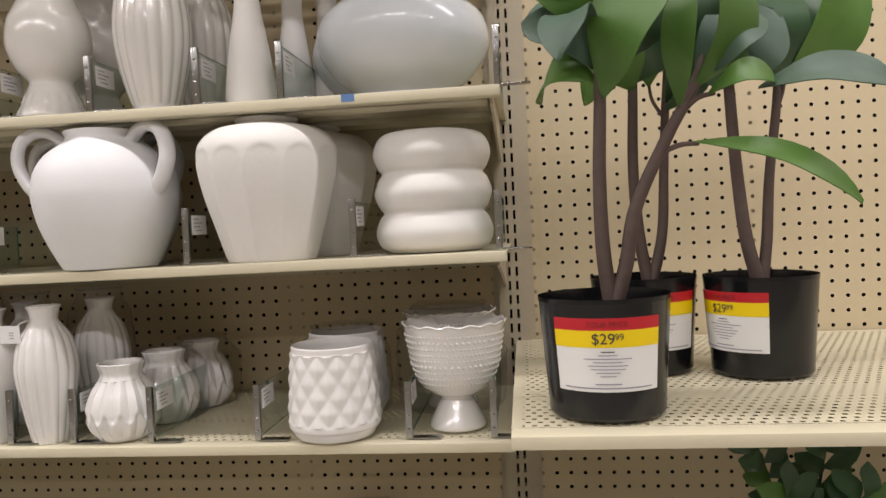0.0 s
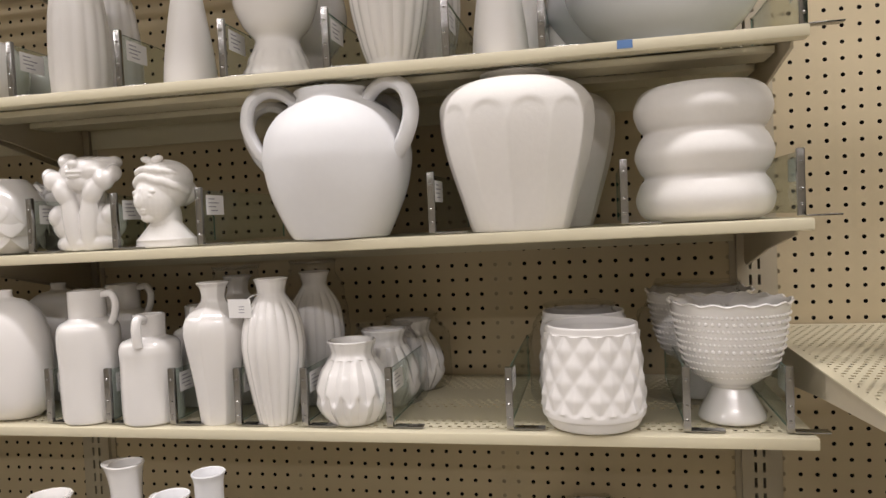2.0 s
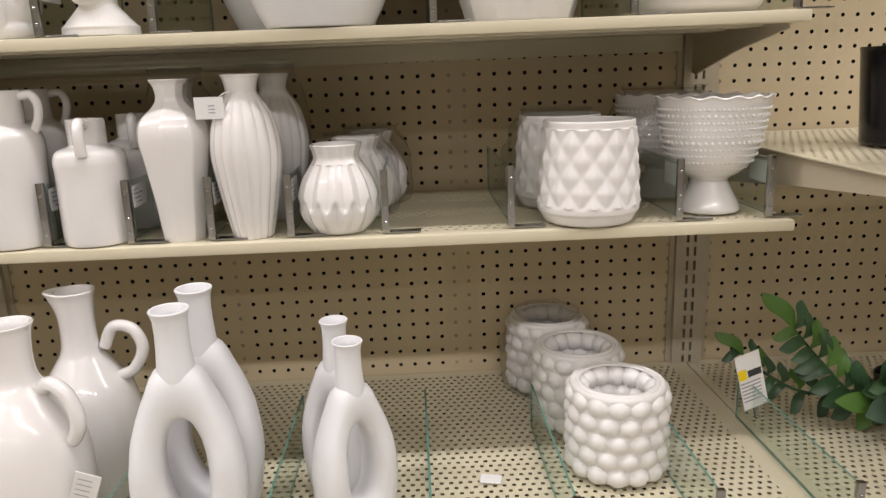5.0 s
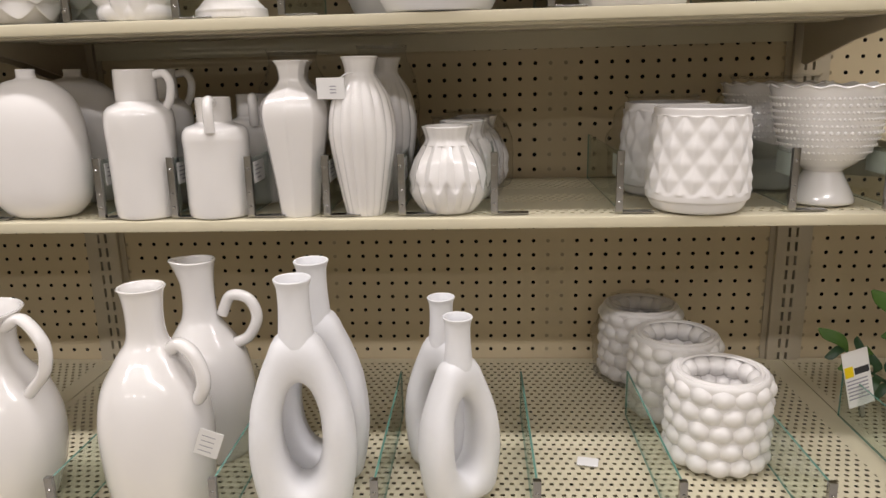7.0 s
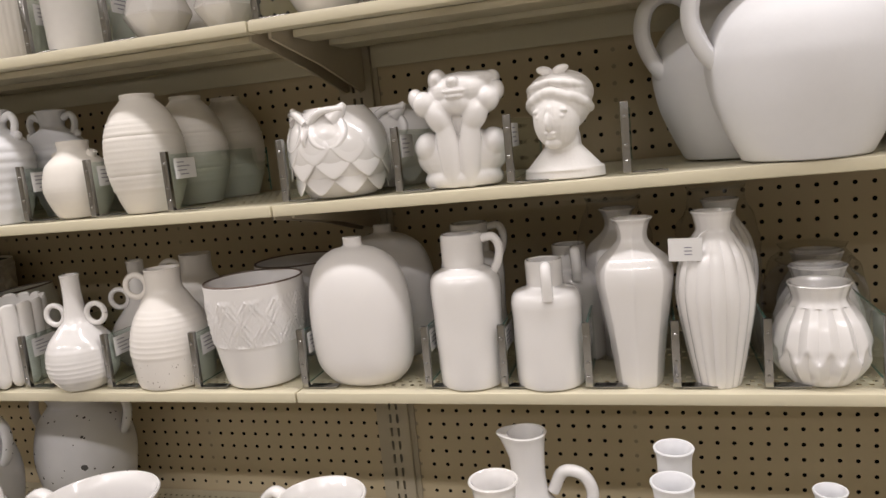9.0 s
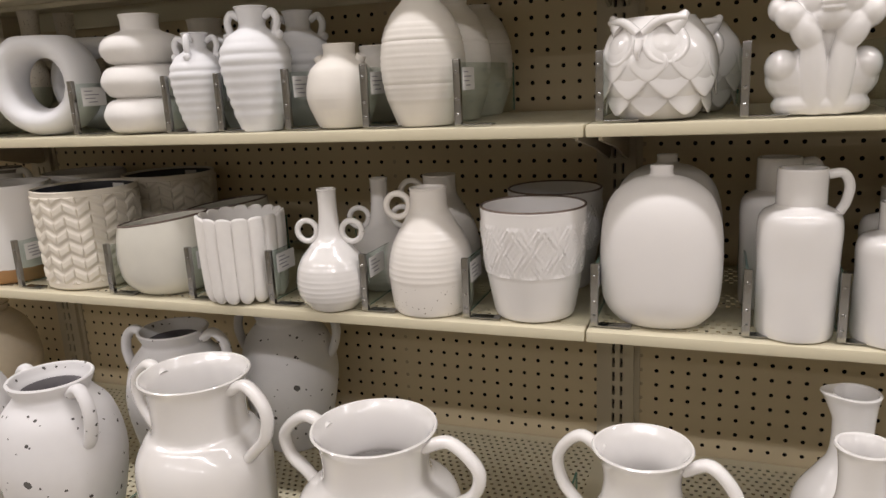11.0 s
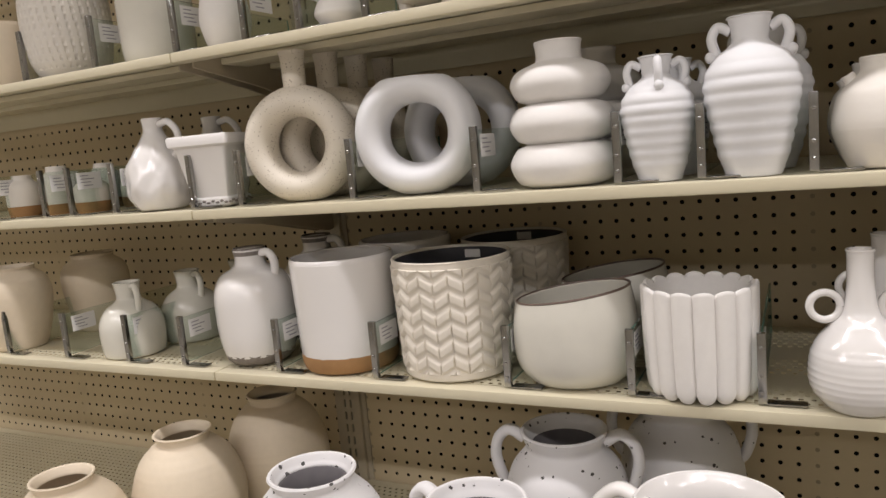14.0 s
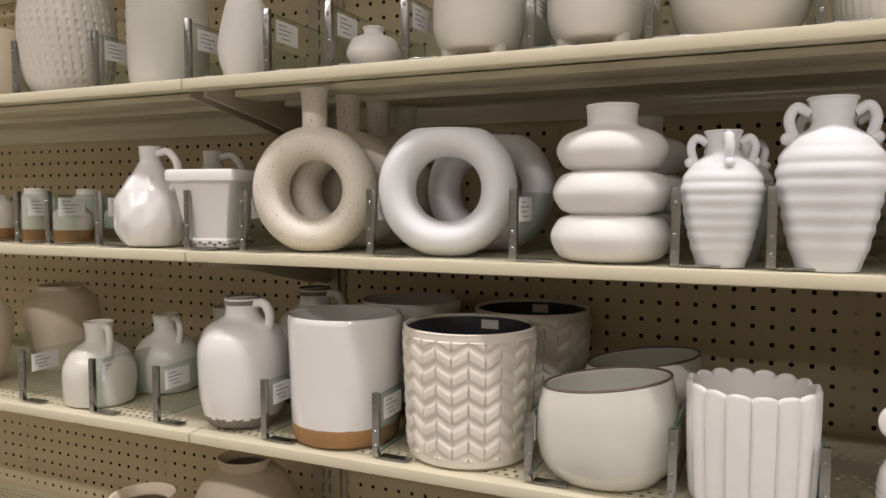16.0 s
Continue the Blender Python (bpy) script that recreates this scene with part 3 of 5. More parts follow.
hp = [((0, 0.004, 0.010), (0.041, 0.027, 0.020)), ((0, 0.005, 0.038), (0.047, 0.027, 0.034)), ((0.033, 0.003, 0.050), (0.0150, 0.022, 0.0190)), ((-0.033, 0.003, 0.050), (0.0150, 0.022, 0.0190)), ((0, 0.004, 0.044), (0.044, 0.024, 0.022)), ((0, 0.004, 0.022), (0.036, 0.025, 0.024)), ((0, 0.006, 0.080), (0.021, 0.021, 0.030)),
      ((0.006, 0.003, 0.114), (0.037, 0.033, 0.0235)), ((0.002, -0.008, 0.099), (0.021, 0.022, 0.016)), ((0, -0.0290, 0.1130), (0.0110, 0.0060, 0.0034)), ((0, -0.0282, 0.1072), (0.0095, 0.0060, 0.0034)), ((0.0, -0.0270, 0.124), (0.0064, 0.0085, 0.0068)),
      ((0.0105, -0.0155, 0.042), (0.0115, 0.0115, 0.054), (3, 5, 0)), ((-0.0105, -0.0155, 0.042), (0.0115, 0.0115, 0.054), (3, -5, 0)), ((0.0185, -0.018, 0.085), (0.0125, 0.0125, 0.022), (0, 26, 0)), ((-0.0185, -0.018, 0.085), (0.0125, 0.0125, 0.022), (0, -26, 0)),
      ((0.031, -0.014, 0.101), (0.0125, 0.0155, 0.017), (0, 34, 0)), ((-0.031, -0.014, 0.101), (0.0125, 0.0155, 0.017), (0, -34, 0)), ((0.040, -0.006, 0.110), (0.0085, 0.015, 0.013), (0, 12, 0)), ((-0.040, -0.006, 0.109), (0.0085, 0.015, 0.013), (0, -12, 0)),
      ((-0.018, -0.002, 0.130), (0.0095, 0.020, 0.0125), (0, 18, 0)), ((0.020, 0.004, 0.128), (0.0235, 0.024, 0.0085)), ((0.036, 0.006, 0.127), (0.0085, 0.016, 0.0095))]
hp = [((b[0][0] * 1.2, b[0][1], b[0][2]), (b[1][0] * 1.2, b[1][1], b[1][2])) + tuple(b[2:]) for b in hp]
blob("face_planter", "white glazed planter of a face resting on two hands", -0.974, -0.312, on_b(-0.974), hp, 0.0011, M_GLOSS, rz=6)


def owl():
    body = lathe([(0.038, 0), (0.046, 0.004), (0.060, 0.03), (0.066, 0.058), (0.061, 0.085), (0.048, 0.104), (0.041, 0.112)], 72, 8)
    feathers = []
    for row, (zz, rr, n) in enumerate(((0.024, 0.0575, 9), (0.043, 0.0635, 9), (0.061, 0.0645, 9))):
        for k in range(n):
            th = 2 * math.pi * (k + 0.5 * (row % 2)) / n
            feathers.append(Matrix.Translation((rr * 0.975 * math.cos(th), rr * 0.975 * math.sin(th), zz)) @ Euler((radians(-5), 0, th + math.pi / 2)).to_matrix().to_4x4())
    # a broad feather, blunt above and pointed below
    fb = bmesh.new()
    ball(fb, Vector((0, 0, 0)), 0.0215, 0.0024, 0.0190, 20)
    for v in fb.verts:
        if v.co.z < 0:
            v.co.x *= 1 - 0.55 * (v.co.z / -0.02) ** 1.2
            v.co.y -= 0.0009 * (v.co.z / -0.02)
    pcs = [("body", body, M_GLOSS), ("feather", fb, M_GLOSS, "", feathers)]
    for s in (1, -1):
        th = radians(-90 + s * 27)
        rot = Matrix.Translation((0.0585 * math.cos(th), 0.0585 * math.sin(th), 0.083)) @ Euler((radians(-18), 0, th + math.pi / 2)).to_matrix().to_4x4()
        eb = lathe([(0.001, -0.004), (0.024, -0.004), (0.0245, -0.0005), (0.022, 0.0012), (0.0185, 0.0010), (0.015, 0.0012), (0.011, 0.0026), (0.005, 0.0038), (0.001, 0.004)], 28, 4, closed=True)
        bmesh.ops.transform(eb, matrix=rot @ pose(0, 0, 0, 90, 0, 0), verts=eb.verts)
        pcs.append(("eye", eb, M_GLOSS))
        pcs.append(("ear", tube([(s * 0.026, -0.040, 0.098), (s * 0.036, -0.036, 0.107), (s * 0.043, -0.033, 0.115)], 0.014, seg=12, r_end=0.0035), M_GLOSS))
        pcs.append(("brow", tube([(s * 0.003, -0.056, 0.094), (s * 0.020, -0.053, 0.107), (s * 0.042, -0.037, 0.109)], 0.0055, seg=10, r_end=0.0045), M_GLOSS))
    pcs.append(("beak", tube([(0, -0.060, 0.086), (0, -0.0665, 0.076), (0, -0.0655, 0.067)], 0.006, seg=10, r_end=0.002), M_GLOSS))
    return pcs


vase("owl_planter", "glossy white owl planter with feather relief", -1.143, -0.29, on_b(-1.143), owl(), category="planter", backs=1, dy=0.125, dx=0.03, rz=-16)

# ================================================================ second shelf, second bay
keys = [(0.032, 0), (0.037, 0.003), (0.048, 0.035), (0.0535, 0.07), (0.051, 0.105), (0.040, 0.135), (0.026, 0.152), (0.023, 0.156), (0.0235, 0.161)]
vase("ribbed_vase", "warm white vase with fine horizontal ribs", -1.434, -0.294, SHELF_B, [("body", lathe(keys, 56, 12, mod=rings_mod(0.0075, 0.0014, 0.03, 0.125)), M_WARM)], backs=2, dy=0.105, dx=0.004)
keys = [(0.028, 0), (0.034, 0.003), (0.045, 0.03), (0.047, 0.05), (0.040, 0.076), (0.024, 0.092), (0.021, 0.099), (0.022, 0.108)]
sp = lambda s: lathe([(0.008, 0), (0.0065, 0.006), (0.007, 0.011)], 16, 4, 0.0025)
b1 = sp(1); bmesh.ops.transform(b1, matrix=pose(0.027, 0, 0.083, 0, 28, 0), verts=b1.verts)
b2 = sp(1); bmesh.ops.transform(b2, matrix=pose(-0.027, 0, 0.083, 0, -28, 0), verts=b2.verts)
vase("spouted_pot", "small warm white pot with two side spouts", -1.551, -0.298, SHELF_B, [("body", lathe(keys, 48, 8, mod=rings_mod(0.006, 0.0006, 0.02, 0.08)), M_WARM), ("spout", b1, M_WARM), ("spout", b2, M_WARM)], backs=1, dy=0.11)


def amphora(scale, ringz, mat):
    S = lambda k: [(a * scale, b * scale) for a, b in k]
    keys = S([(0.027, 0), (0.029, 0.003), (0.0385, 0.04), (0.046, 0.08), (0.0465, 0.100), (0.038, 0.122), (0.020, 0.136), (0.0185, 0.146), (0.021, 0.160), (0.023, 0.163)])
    p = [("body", lathe(keys, 56, 12, mod=rings_mod(0.0145 * scale, 0.0018 * scale, 0.01 * scale, 0.117 * scale)), mat)]
    for s in (1, -1):
        p.append(("handle", tube([(s * 0.019 * scale, 0, 0.150 * scale), (s * 0.031 * scale, 0, 0.156 * scale), (s * 0.0375 * scale, 0, 0.145 * scale), (s * 0.034 * scale, 0, 0.130 * scale), (s * 0.030 * scale, 0, 0.124 * scale)], 0.0052 * scale), mat))
        p.append(("knob", ball(bmesh.new(), (s * 0.0385 * scale, 0, 0.126 * scale), 0.0065 * scale), mat))
    return p


vase("amphora", "white ridged amphora vase with two small handles", -1.672, -0.312, SHELF_B, amphora(1.0, 0, M_COOL), backs=1, dy=0.10, dx=0.012, rz=4)
small = amphora(0.83, 0, M_COOL)
small.append(("handle", tube([(0, -0.015, 0.125), (0, -0.027, 0.130), (0, -0.031, 0.118), (0, -0.027, 0.106)], 0.0045), M_COOL))
small.append(("knob", ball(bmesh.new(), (0, -0.032, 0.103), 0.0055), M_COOL))
vase("amphora", "small white ridged amphora vase with three handles", -1.769, -0.311, SHELF_B, small, backs=1, dy=0.085, dx=0.01, rz=14)
keys = [(0.046, 0), (0.058, 0.006), (0.0665, 0.026), (0.058, 0.045), (0.045, 0.051), (0.056, 0.057), (0.0645, 0.075), (0.056, 0.093), (0.042, 0.099), (0.053, 0.105), (0.0605, 0.122), (0.052, 0.138), (0.033, 0.146), (0.0275, 0.150), (0.0275, 0.164), (0.0290, 0.170)]
vase("bubble_vase", "matte white vase of three stacked bubbles", -1.886, -0.283, SHELF_B, [("body", lathe(keys, 60, 6), M_MATTE)], backs=1, dy=0.14, dx=0.01)


def square_donut():
    bm = hoop(0.0630, 0.0610, 0.0218, 0.040, 88, 26, 1.0, 2.08)
    for v in bm.verts:
        if v.co.z > 0.072:
            v.co.z = 0.072 + (v.co.z - 0.072) * 0.06
    return flat_foot(bm, -0.080)


vase("ring_vase", "matte white ring vase with a flat top", -2.083, -0.285, SHELF_B, [("body", square_donut(), M_COOL)], backs=1, dy=0.105, dx=0.018, rz=14)
nk = lathe([(0.022, 0.135), (0.0165, 0.158), (0.0165, 0.185), (0.0175, 0.205), (0.019, 0.211)], 32, 6, 0.003, 0.5)
vase("ring_vase", "speckled sand-coloured round ring vase with a short neck", -2.273, -0.287, SHELF_B, [("body", flat_foot(hoop(0.0615, 0.0615, 0.0225, 0.032, 72, 24), -0.080), M_FLECK), ("neck", nk, M_FLECK)], backs=3, dy=0.072, dx=0.008, rz=14)


def square_pot():
    bm = bmesh.new()
    rings = []
    lev = [(0.030, 0.0), (0.034, 0.003), (0.034, 0.012), (0.031, 0.015), (0.042, 0.085), (0.044, 0.090), (0.050, 0.093), (0.051, 0.104), (0.049, 0.108), (0.044, 0.108), (0.040, 0.09), (0.034, 0.05)]
    for h, z in lev:
        ring = []
        for cx, cy in ((1, -1), (1, 1), (-1, 1), (-1, -1)):
            for a in (-1, 0, 1):
                an = math.atan2(cy, cx) + a * math.pi / 4
                ring.append(bm.verts.new(((h - 0.004) * cx + 0.004 * math.cos(an), (h - 0.004) * cy + 0.004 * math.sin(an), z)))
        rings.append(ring)
    for a, b in zip(rings, rings[1:]):
        for k in range(12):
            bm.faces.new((a[k], a[(k + 1) % 12], b[(k + 1) % 12], b[k]))
    bm.faces.new(rings[0][::-1]); bm.faces.new(rings[-1])
    return bm


trim_bm = bmesh.new()
for s in range(4):
    for k in range(9):
        c = pose(0, 0, 0, 0, 0, 90 * s) @ Vector((-0.030 + 0.0075 * k, -0.0345, 0.0065 + 0.0022 * (k % 2)))
        ball(trim_bm, c, 0.0032, 0.0032, 0.0018, 8)
vase("square_pot", "small square white pot with dark scroll trim at the foot", -2.434, -0.290, SHELF_B, [("body", square_pot(), M_SATIN), ("foot_trim", trim_bm, M_GREYBASE, "dark chipped scroll band")], category="pot", rz=10)


def dented(th, r, z):
    v = noise.noise(Vector((math.cos(th) * 2.6, math.sin(th) * 2.6, z * 38)))
    q = math.floor(v * 5) / 5
    return r * (1 + 0.09 * (0.35 * v + 0.65 * q) * (1 if z < 0.10 else 0)), z


keys = [(0.030, 0), (0.039, 0.003), (0.050, 0.025), (0.0515, 0.048), (0.044, 0.078), (0.026, 0.105), (0.017, 0.120), (0.015, 0.130), (0.0165, 0.143)]
vase("dimpled_jug", "glossy off-white jug with hammered dents and a handle", -2.551, -0.296, SHELF_B, [("body", lathe(keys, 72, 8, mod=dented), M_GLOSS), ("handle", tube([(0.015, 0, 0.134), (0.034, 0, 0.136), (0.050, 0, 0.120), (0.050, 0, 0.10), (0.038, 0, 0.080)], 0.0058), M_GLOSS)], category="jug", backs=1, dy=0.11, dx=0.02)
for x, h in ((-2.66, 0.058), (-2.745, 0.062), (-2.83, 0.085), (-2.93, 0.075)):
    keys = [(0.024, 0), (0.027, 0.002), (0.030, 0.03), (0.028, h * 0.75), (0.018, h * 0.9), (0.017, h)]
    low = [(0.0245, 0), (0.0276, 0.002), (0.0302, 0.018), (0.0303, 0.0185)]
    if h > 0.06:
        vase("bud_vase", "small white bud vase with a raw tan base", x, -0.27, SHELF_B, [("body", lathe(keys, 32, 5, 0.003), M_WARM), ("base_band", lathe(low, 32, 4, closed=True), M_TAN, "raw tan clay base")], backs=1, dy=0.1)

# ================================================================ third shelf, first bay
def cup():
    def scallop(th, r, z):
        w = math.cos(16 * th)
        return (r * (1 + 0.018 * w * max(0, (z - 0.138) / 0.02)), z + 0.0022 * w * max(0, (z - 0.138) / 0.02)) if z > 0.138 else (r, z)
    bm = lathe([(0.036, 0), (0.041, 0.003), (0.039, 0.012), (0.026, 0.038), (0.025, 0.045), (0.040, 0.055), (0.055, 0.072), (0.064, 0.10), (0.069, 0.13), (0.073, 0.148), (0.076, 0.153)], 96, 7, mod=scallop)
    beads = bmesh.new()
    prof = curve_pts([(0.040, 0.055), (0.055, 0.072), (0.064, 0.10), (0.069, 0.13), (0.072, 0.142)], 8)
    for i in range(10):
        zz = 0.062 + i * 0.0085
        rr = next(p[0] + (zz - p[1]) * 0.4 for p in prof[::-1] if p[1] <= zz)
        big = 0.0021 if i not in (4, 8) else 0.0030
        n = int(2 * math.pi * rr / (big * 2.7))
        for k in range(n):
            th = 2 * math.pi * k / n
            bmesh.ops.create_icosphere(beads, subdivisions=1, radius=big, matrix=Matrix.Translation((rr * math.cos(th), rr * math.sin(th), zz)))
    return bm, beads


cb, bd = cup()
vase("pedestal_cup", "glossy white hobnail pedestal cup with a scalloped rim", -0.084, -0.274, SHELF_C, [("bowl", cb, M_GLOSS), ("beading", bd, M_GLOSS)], category="planter", backs=1, dy=0.13, dx=-0.02)


def diamonds(nu, pitch, amp, z0, z1):
    def f(th, r, z):
        if not z0 < z < z1:
            return r, z
        u, v = th * nu / (2 * math.pi), (z - z0) / pitch
        a, b = abs(((u + v) % 1) - 0.5) * 2, abs(((u - v) % 1) - 0.5) * 2
        return r + amp * (1 - max(a, b)) - amp * 0.35, z
    return f


keys = [(0.048, 0), (0.056, 0.003), (0.062, 0.014), (0.0655, 0.022), (0.063, 0.065), (0.0595, 0.118), (0.0585, 0.1225), (0.0585, 0.130)]
vase("diamond_planter", "white cylindrical planter with raised diamond relief", -0.257, -0.306, SHELF_C, [("body", lathe(keys, 256, 14, 0.004, 0.7, diamonds(13, 0.0400, 0.0042, 0.024, 0.1215)), M_SATIN)], category="planter", backs=1, dy=0.128, dx=-0.012)


def zigrib(th, r, z):
    n = 14
    ph = th * n / (2 * math.pi)
    up, low = abs((ph % 1) - 0.5) * 2, abs(((ph + 0.5) % 1) - 0.5) * 2
    mixk = min(1, max(0, (0.040 + 0.010 * (0.5 - up) - z) / 0.006))
    w = up * (1 - mixk) + low * mixk
    k = 0.11 * min(1, z / 0.010) * (1 if z < 0.088 else 0.35)
    return r * (1 - k * w + 0.03), z


keys = [(0.029, 0), (0.035, 0.002), (0.048, 0.020), (0.0518, 0.040), (0.045, 0.066), (0.034, 0.085), (0.0285, 0.095), (0.031, 0.106), (0.033, 0.111)]
vase("pleated_vase", "small glossy white round vase with zigzag pleats", -0.581, -0.302, SHELF_C, [("body", lathe(keys, 168, 8, mod=zigrib), M_GLOSS)], backs=2, dy=0.095, dx=0.018)
keys = [(0.023, 0), (0.026, 0.002), (0.034, 0.04), (0.0425, 0.09), (0.0435, 0.118), (0.037, 0.150), (0.024, 0.172), (0.019, 0.181), (0.0215, 0.195), (0.024, 0.200)]
rv = vase("fluted_vase", "tall glossy white fluted vase with a paper tag", -0.691, -0.313, SHELF_C, [("body", lathe(keys, 160, 8, mod=lambda th, r, z: (r * (1 - (0.06 if z < 0.168 else 0.01) * (1 - abs(math.cos(8 * th)))), z)), M_GLOSS)], backs=1, dy=0.115, dx=0.018)
tag = thing("paper_tag", "small white paper price tag hanging on a vase neck", "price tag", "", "", pose(-0.722, -0.345, SHELF_C + 0.163, 4, 0, -8))
part("card", box_bm(-0.019, -0.0004, -0.013, 0.017, 0.0004, 0.013), M_CARD, tag, "", False)
part("string", tube([(0.010, 0.0, 0.010), (0.016, 0.006, 0.016), (0.024, 0.020, 0.018)], 0.0006, 6), M_CARD, tag)
for k in range(3):
    part("print_line", box_bm(-0.002, -0.0007, -0.006 + 0.004 * k, 0.006, -0.00041, -0.0048 + 0.004 * k), M_STRIPE, tag, "", False)


def hexa(n, amt):
    def f(th, r, z):
        loc = (th % (2 * math.pi / n)) - math.pi / n
        return r * (1 - amt + amt * math.cos(math.pi / n) / math.cos(loc) * 1.04), z
    return f


keys = [(0.023, 0), (0.026, 0.002), (0.031, 0.045), (0.0385, 0.095), (0.0435, 0.130), (0.0385, 0.150), (0.022, 0.166), (0.0165, 0.176), (0.0185, 0.190), (0.0235, 0.197)]
vase("tapered_vase", "glossy white tapered vase with soft facets", -0.78, -0.311, SHELF_C, [("body", lathe(keys, 120, 8, mod=hexa(8, 0.8)), M_GLOSS)], backs=1, dy=0.11, dx=-0.02)
wob = lambda th, r, z: (r * (1 + 0.012 * noise.noise(Vector((math.cos(th) * 2, math.sin(th) * 2, z * 45)))), z)
keys = [(0.037, 0), (0.042, 0.003), (0.043, 0.03), (0.0425, 0.085), (0.043, 0.104), (0.038, 0.116), (0.024, 0.122), (0.0225, 0.128), (0.0225, 0.150), (0.0225, 0.153)]
vase("short_jug", "short glossy white bottle jug with a strap handle", -0.886, -0.309, SHELF_C, [("body", lathe(keys, 56, 8, mod=wob), M_GLOSS), ("handle", tube([(0.006, -0.022, 0.148), (0.007, -0.037, 0.150), (0.008, -0.043, 0.136), (0.008, -0.041, 0.112)], 0.0068, flat=1.0), M_GLOSS)], category="jug", backs=1, dy=0.105, dx=0.02)
keys = [(0.036, 0), (0.041, 0.003), (0.0425, 0.03), (0.0435, 0.085), (0.0445, 0.126), (0.040, 0.142), (0.0275, 0.150), (0.0265, 0.156), (0.0265, 0.186), (0.0262, 0.190)]
vase("tall_jug", "tall glossy white bottle jug with a loop handle", -0.986, -0.309, SHELF_C, [("body", lathe(keys, 56, 8, mod=wob), M_GLOSS), ("handle", tube([(0.026, 0, 0.184), (0.040, 0, 0.185), (0.047, 0, 0.172), (0.044, 0, 0.153), (0.038, 0, 0.142)], 0.0055), M_GLOSS)], category="jug", backs=1, dy=0.105, dx=-0.015)


def pill():
    bm = lathe([(0.040, 0), (0.050, 0.003), (0.066, 0.022), (0.0715, 0.05), (0.072, 0.10), (0.0675, 0.135), (0.0555, 0.161), (0.034, 0.177), (0.016, 0.182), (0.013, 0.187), (0.0135, 0.193)], 64, 8, sy=0.66)
    return bm


vase("pillow_vase", "satin white flattened oval vase with a tiny neck", -1.136, -0.3, SHELF_C, [("body", pill(), M_SATIN)], backs=1, dy=0.115, dx=0.0, rz=-6)

# ================================================================ third shelf, second bay
def aztec(th, r, z):
    if 0.062 < z < 0.124:
        u, v = th * 11 / (2 * math.pi), (z - 0.062) / 0.062
        a = abs(((u + v) % 1) - 0.5) * 2
        b = abs(((u - v) % 1) - 0.5) * 2
        line = max(0, 1 - min(abs(a - 0.92), abs(b - 0.92), abs(a - 0.62), abs(b - 0.62)) / 0.09)
        dots = math.sin(th * 66) * math.sin(z * 760)
        return r + 0.0026 * line * (0.7 + 0.5 * dots) + 0.0011 * dots * (1 if max(a, b) < 0.5 else 0.2), z
    if abs(z - 0.060) < 0.0025:
        return r + 0.0012, z
    return r, z


keys = [(0.046, 0), (0.051, 0.003), (0.055, 0.02), (0.062, 0.06), (0.066, 0.10), (0.068, 0.135), (0.0685, 0.142)]
rim = lambda R, z, r=0.0016, sy=1.0: tube([(R * math.cos(2 * math.pi * k / 24), sy * R * math.sin(2 * math.pi * k / 24), z) for k in range(25)], r, 8, 2)
vase("patterned_planter", "white tapered planter with woven geometric relief and brown rim", -1.294, -0.292, SHELF_C, [("body", lathe(keys, 264, 14, 0.004, 0.75, aztec), M_SATIN), ("rim", rim(0.0668, 0.1435), M_BROWNRIM, "worn brown rim line")], category="planter", backs=1, dy=0.14)
rm = rings_mod(0.0075, 0.0011, 0.045, 0.11)
keys = [(0.047, 0), (0.053, 0.003), (0.057, 0.03), (0.0575, 0.060), (0.050, 0.092), (0.034, 0.122), (0.0255, 0.138), (0.0245, 0.160), (0.0255, 0.165)]
vase("ring_handled_jug", "glossy warm white jug with one small ring handle", -1.435, -0.298, SHELF_C, [("body", lathe(keys, 56, 12, mod=rm), M_LOWFLECK), ("ring_handle", ring_handle(-0.043, 0.142, 0.016, 0.0044), M_LOWFLECK)], category="jug", backs=1, dy=0.125, dx=-0.03, rz=8)
keys = [(0.026, 0), (0.034, 0.002), (0.047, 0.02), (0.0497, 0.042), (0.044, 0.068), (0.029, 0.088), (0.0175, 0.102), (0.0132, 0.130), (0.0128, 0.160), (0.0140, 0.166)]
vase("ring_handled_vase", "glossy white narrow-neck vase with two ring handles", -1.575, -0.322, SHELF_C, [("body", lathe(keys, 56, 10, mod=rings_mod(0.007, 0.0010, 0.015, 0.065)), M_GLOSS), ("ring_handle", ring_handle(-0.033, 0.108, 0.0145, 0.0042), M_GLOSS), ("ring_handle", ring_handle(0.033, 0.108, 0.0145, 0.0042), M_GLOSS)], backs=1, dy=0.105, dx=0.03, rz=6)


def fluted(th, r, z):
    n = 16
    u = ((th * n / (2 * math.pi)) % 1) * 2 - 1
    w = math.sqrt(max(0, 1 - u * u))
    zz = z
    if z > 0.105:
        zz = z + (w - 0.75) * 0.006 * (z - 0.105) / 0.02
    if z < 0.012:
        zz = z + (1 - w) * 0.012 * (1 - z / 0.012)
    return r * (0.92 + 0.085 * w), zz


keys = [(0.052, 0), (0.057, 0.003), (0.061, 0.015), (0.0635, 0.06), (0.0645, 0.11), (0.0645, 0.125)]
vase("fluted_planter", "matte white planter of rounded flutes with a scalloped rim", -1.735, -0.3, SHELF_C, [("body", lathe(keys, 256, 7, 0.006, 0.8, fluted), M_MATTE)], category="planter")


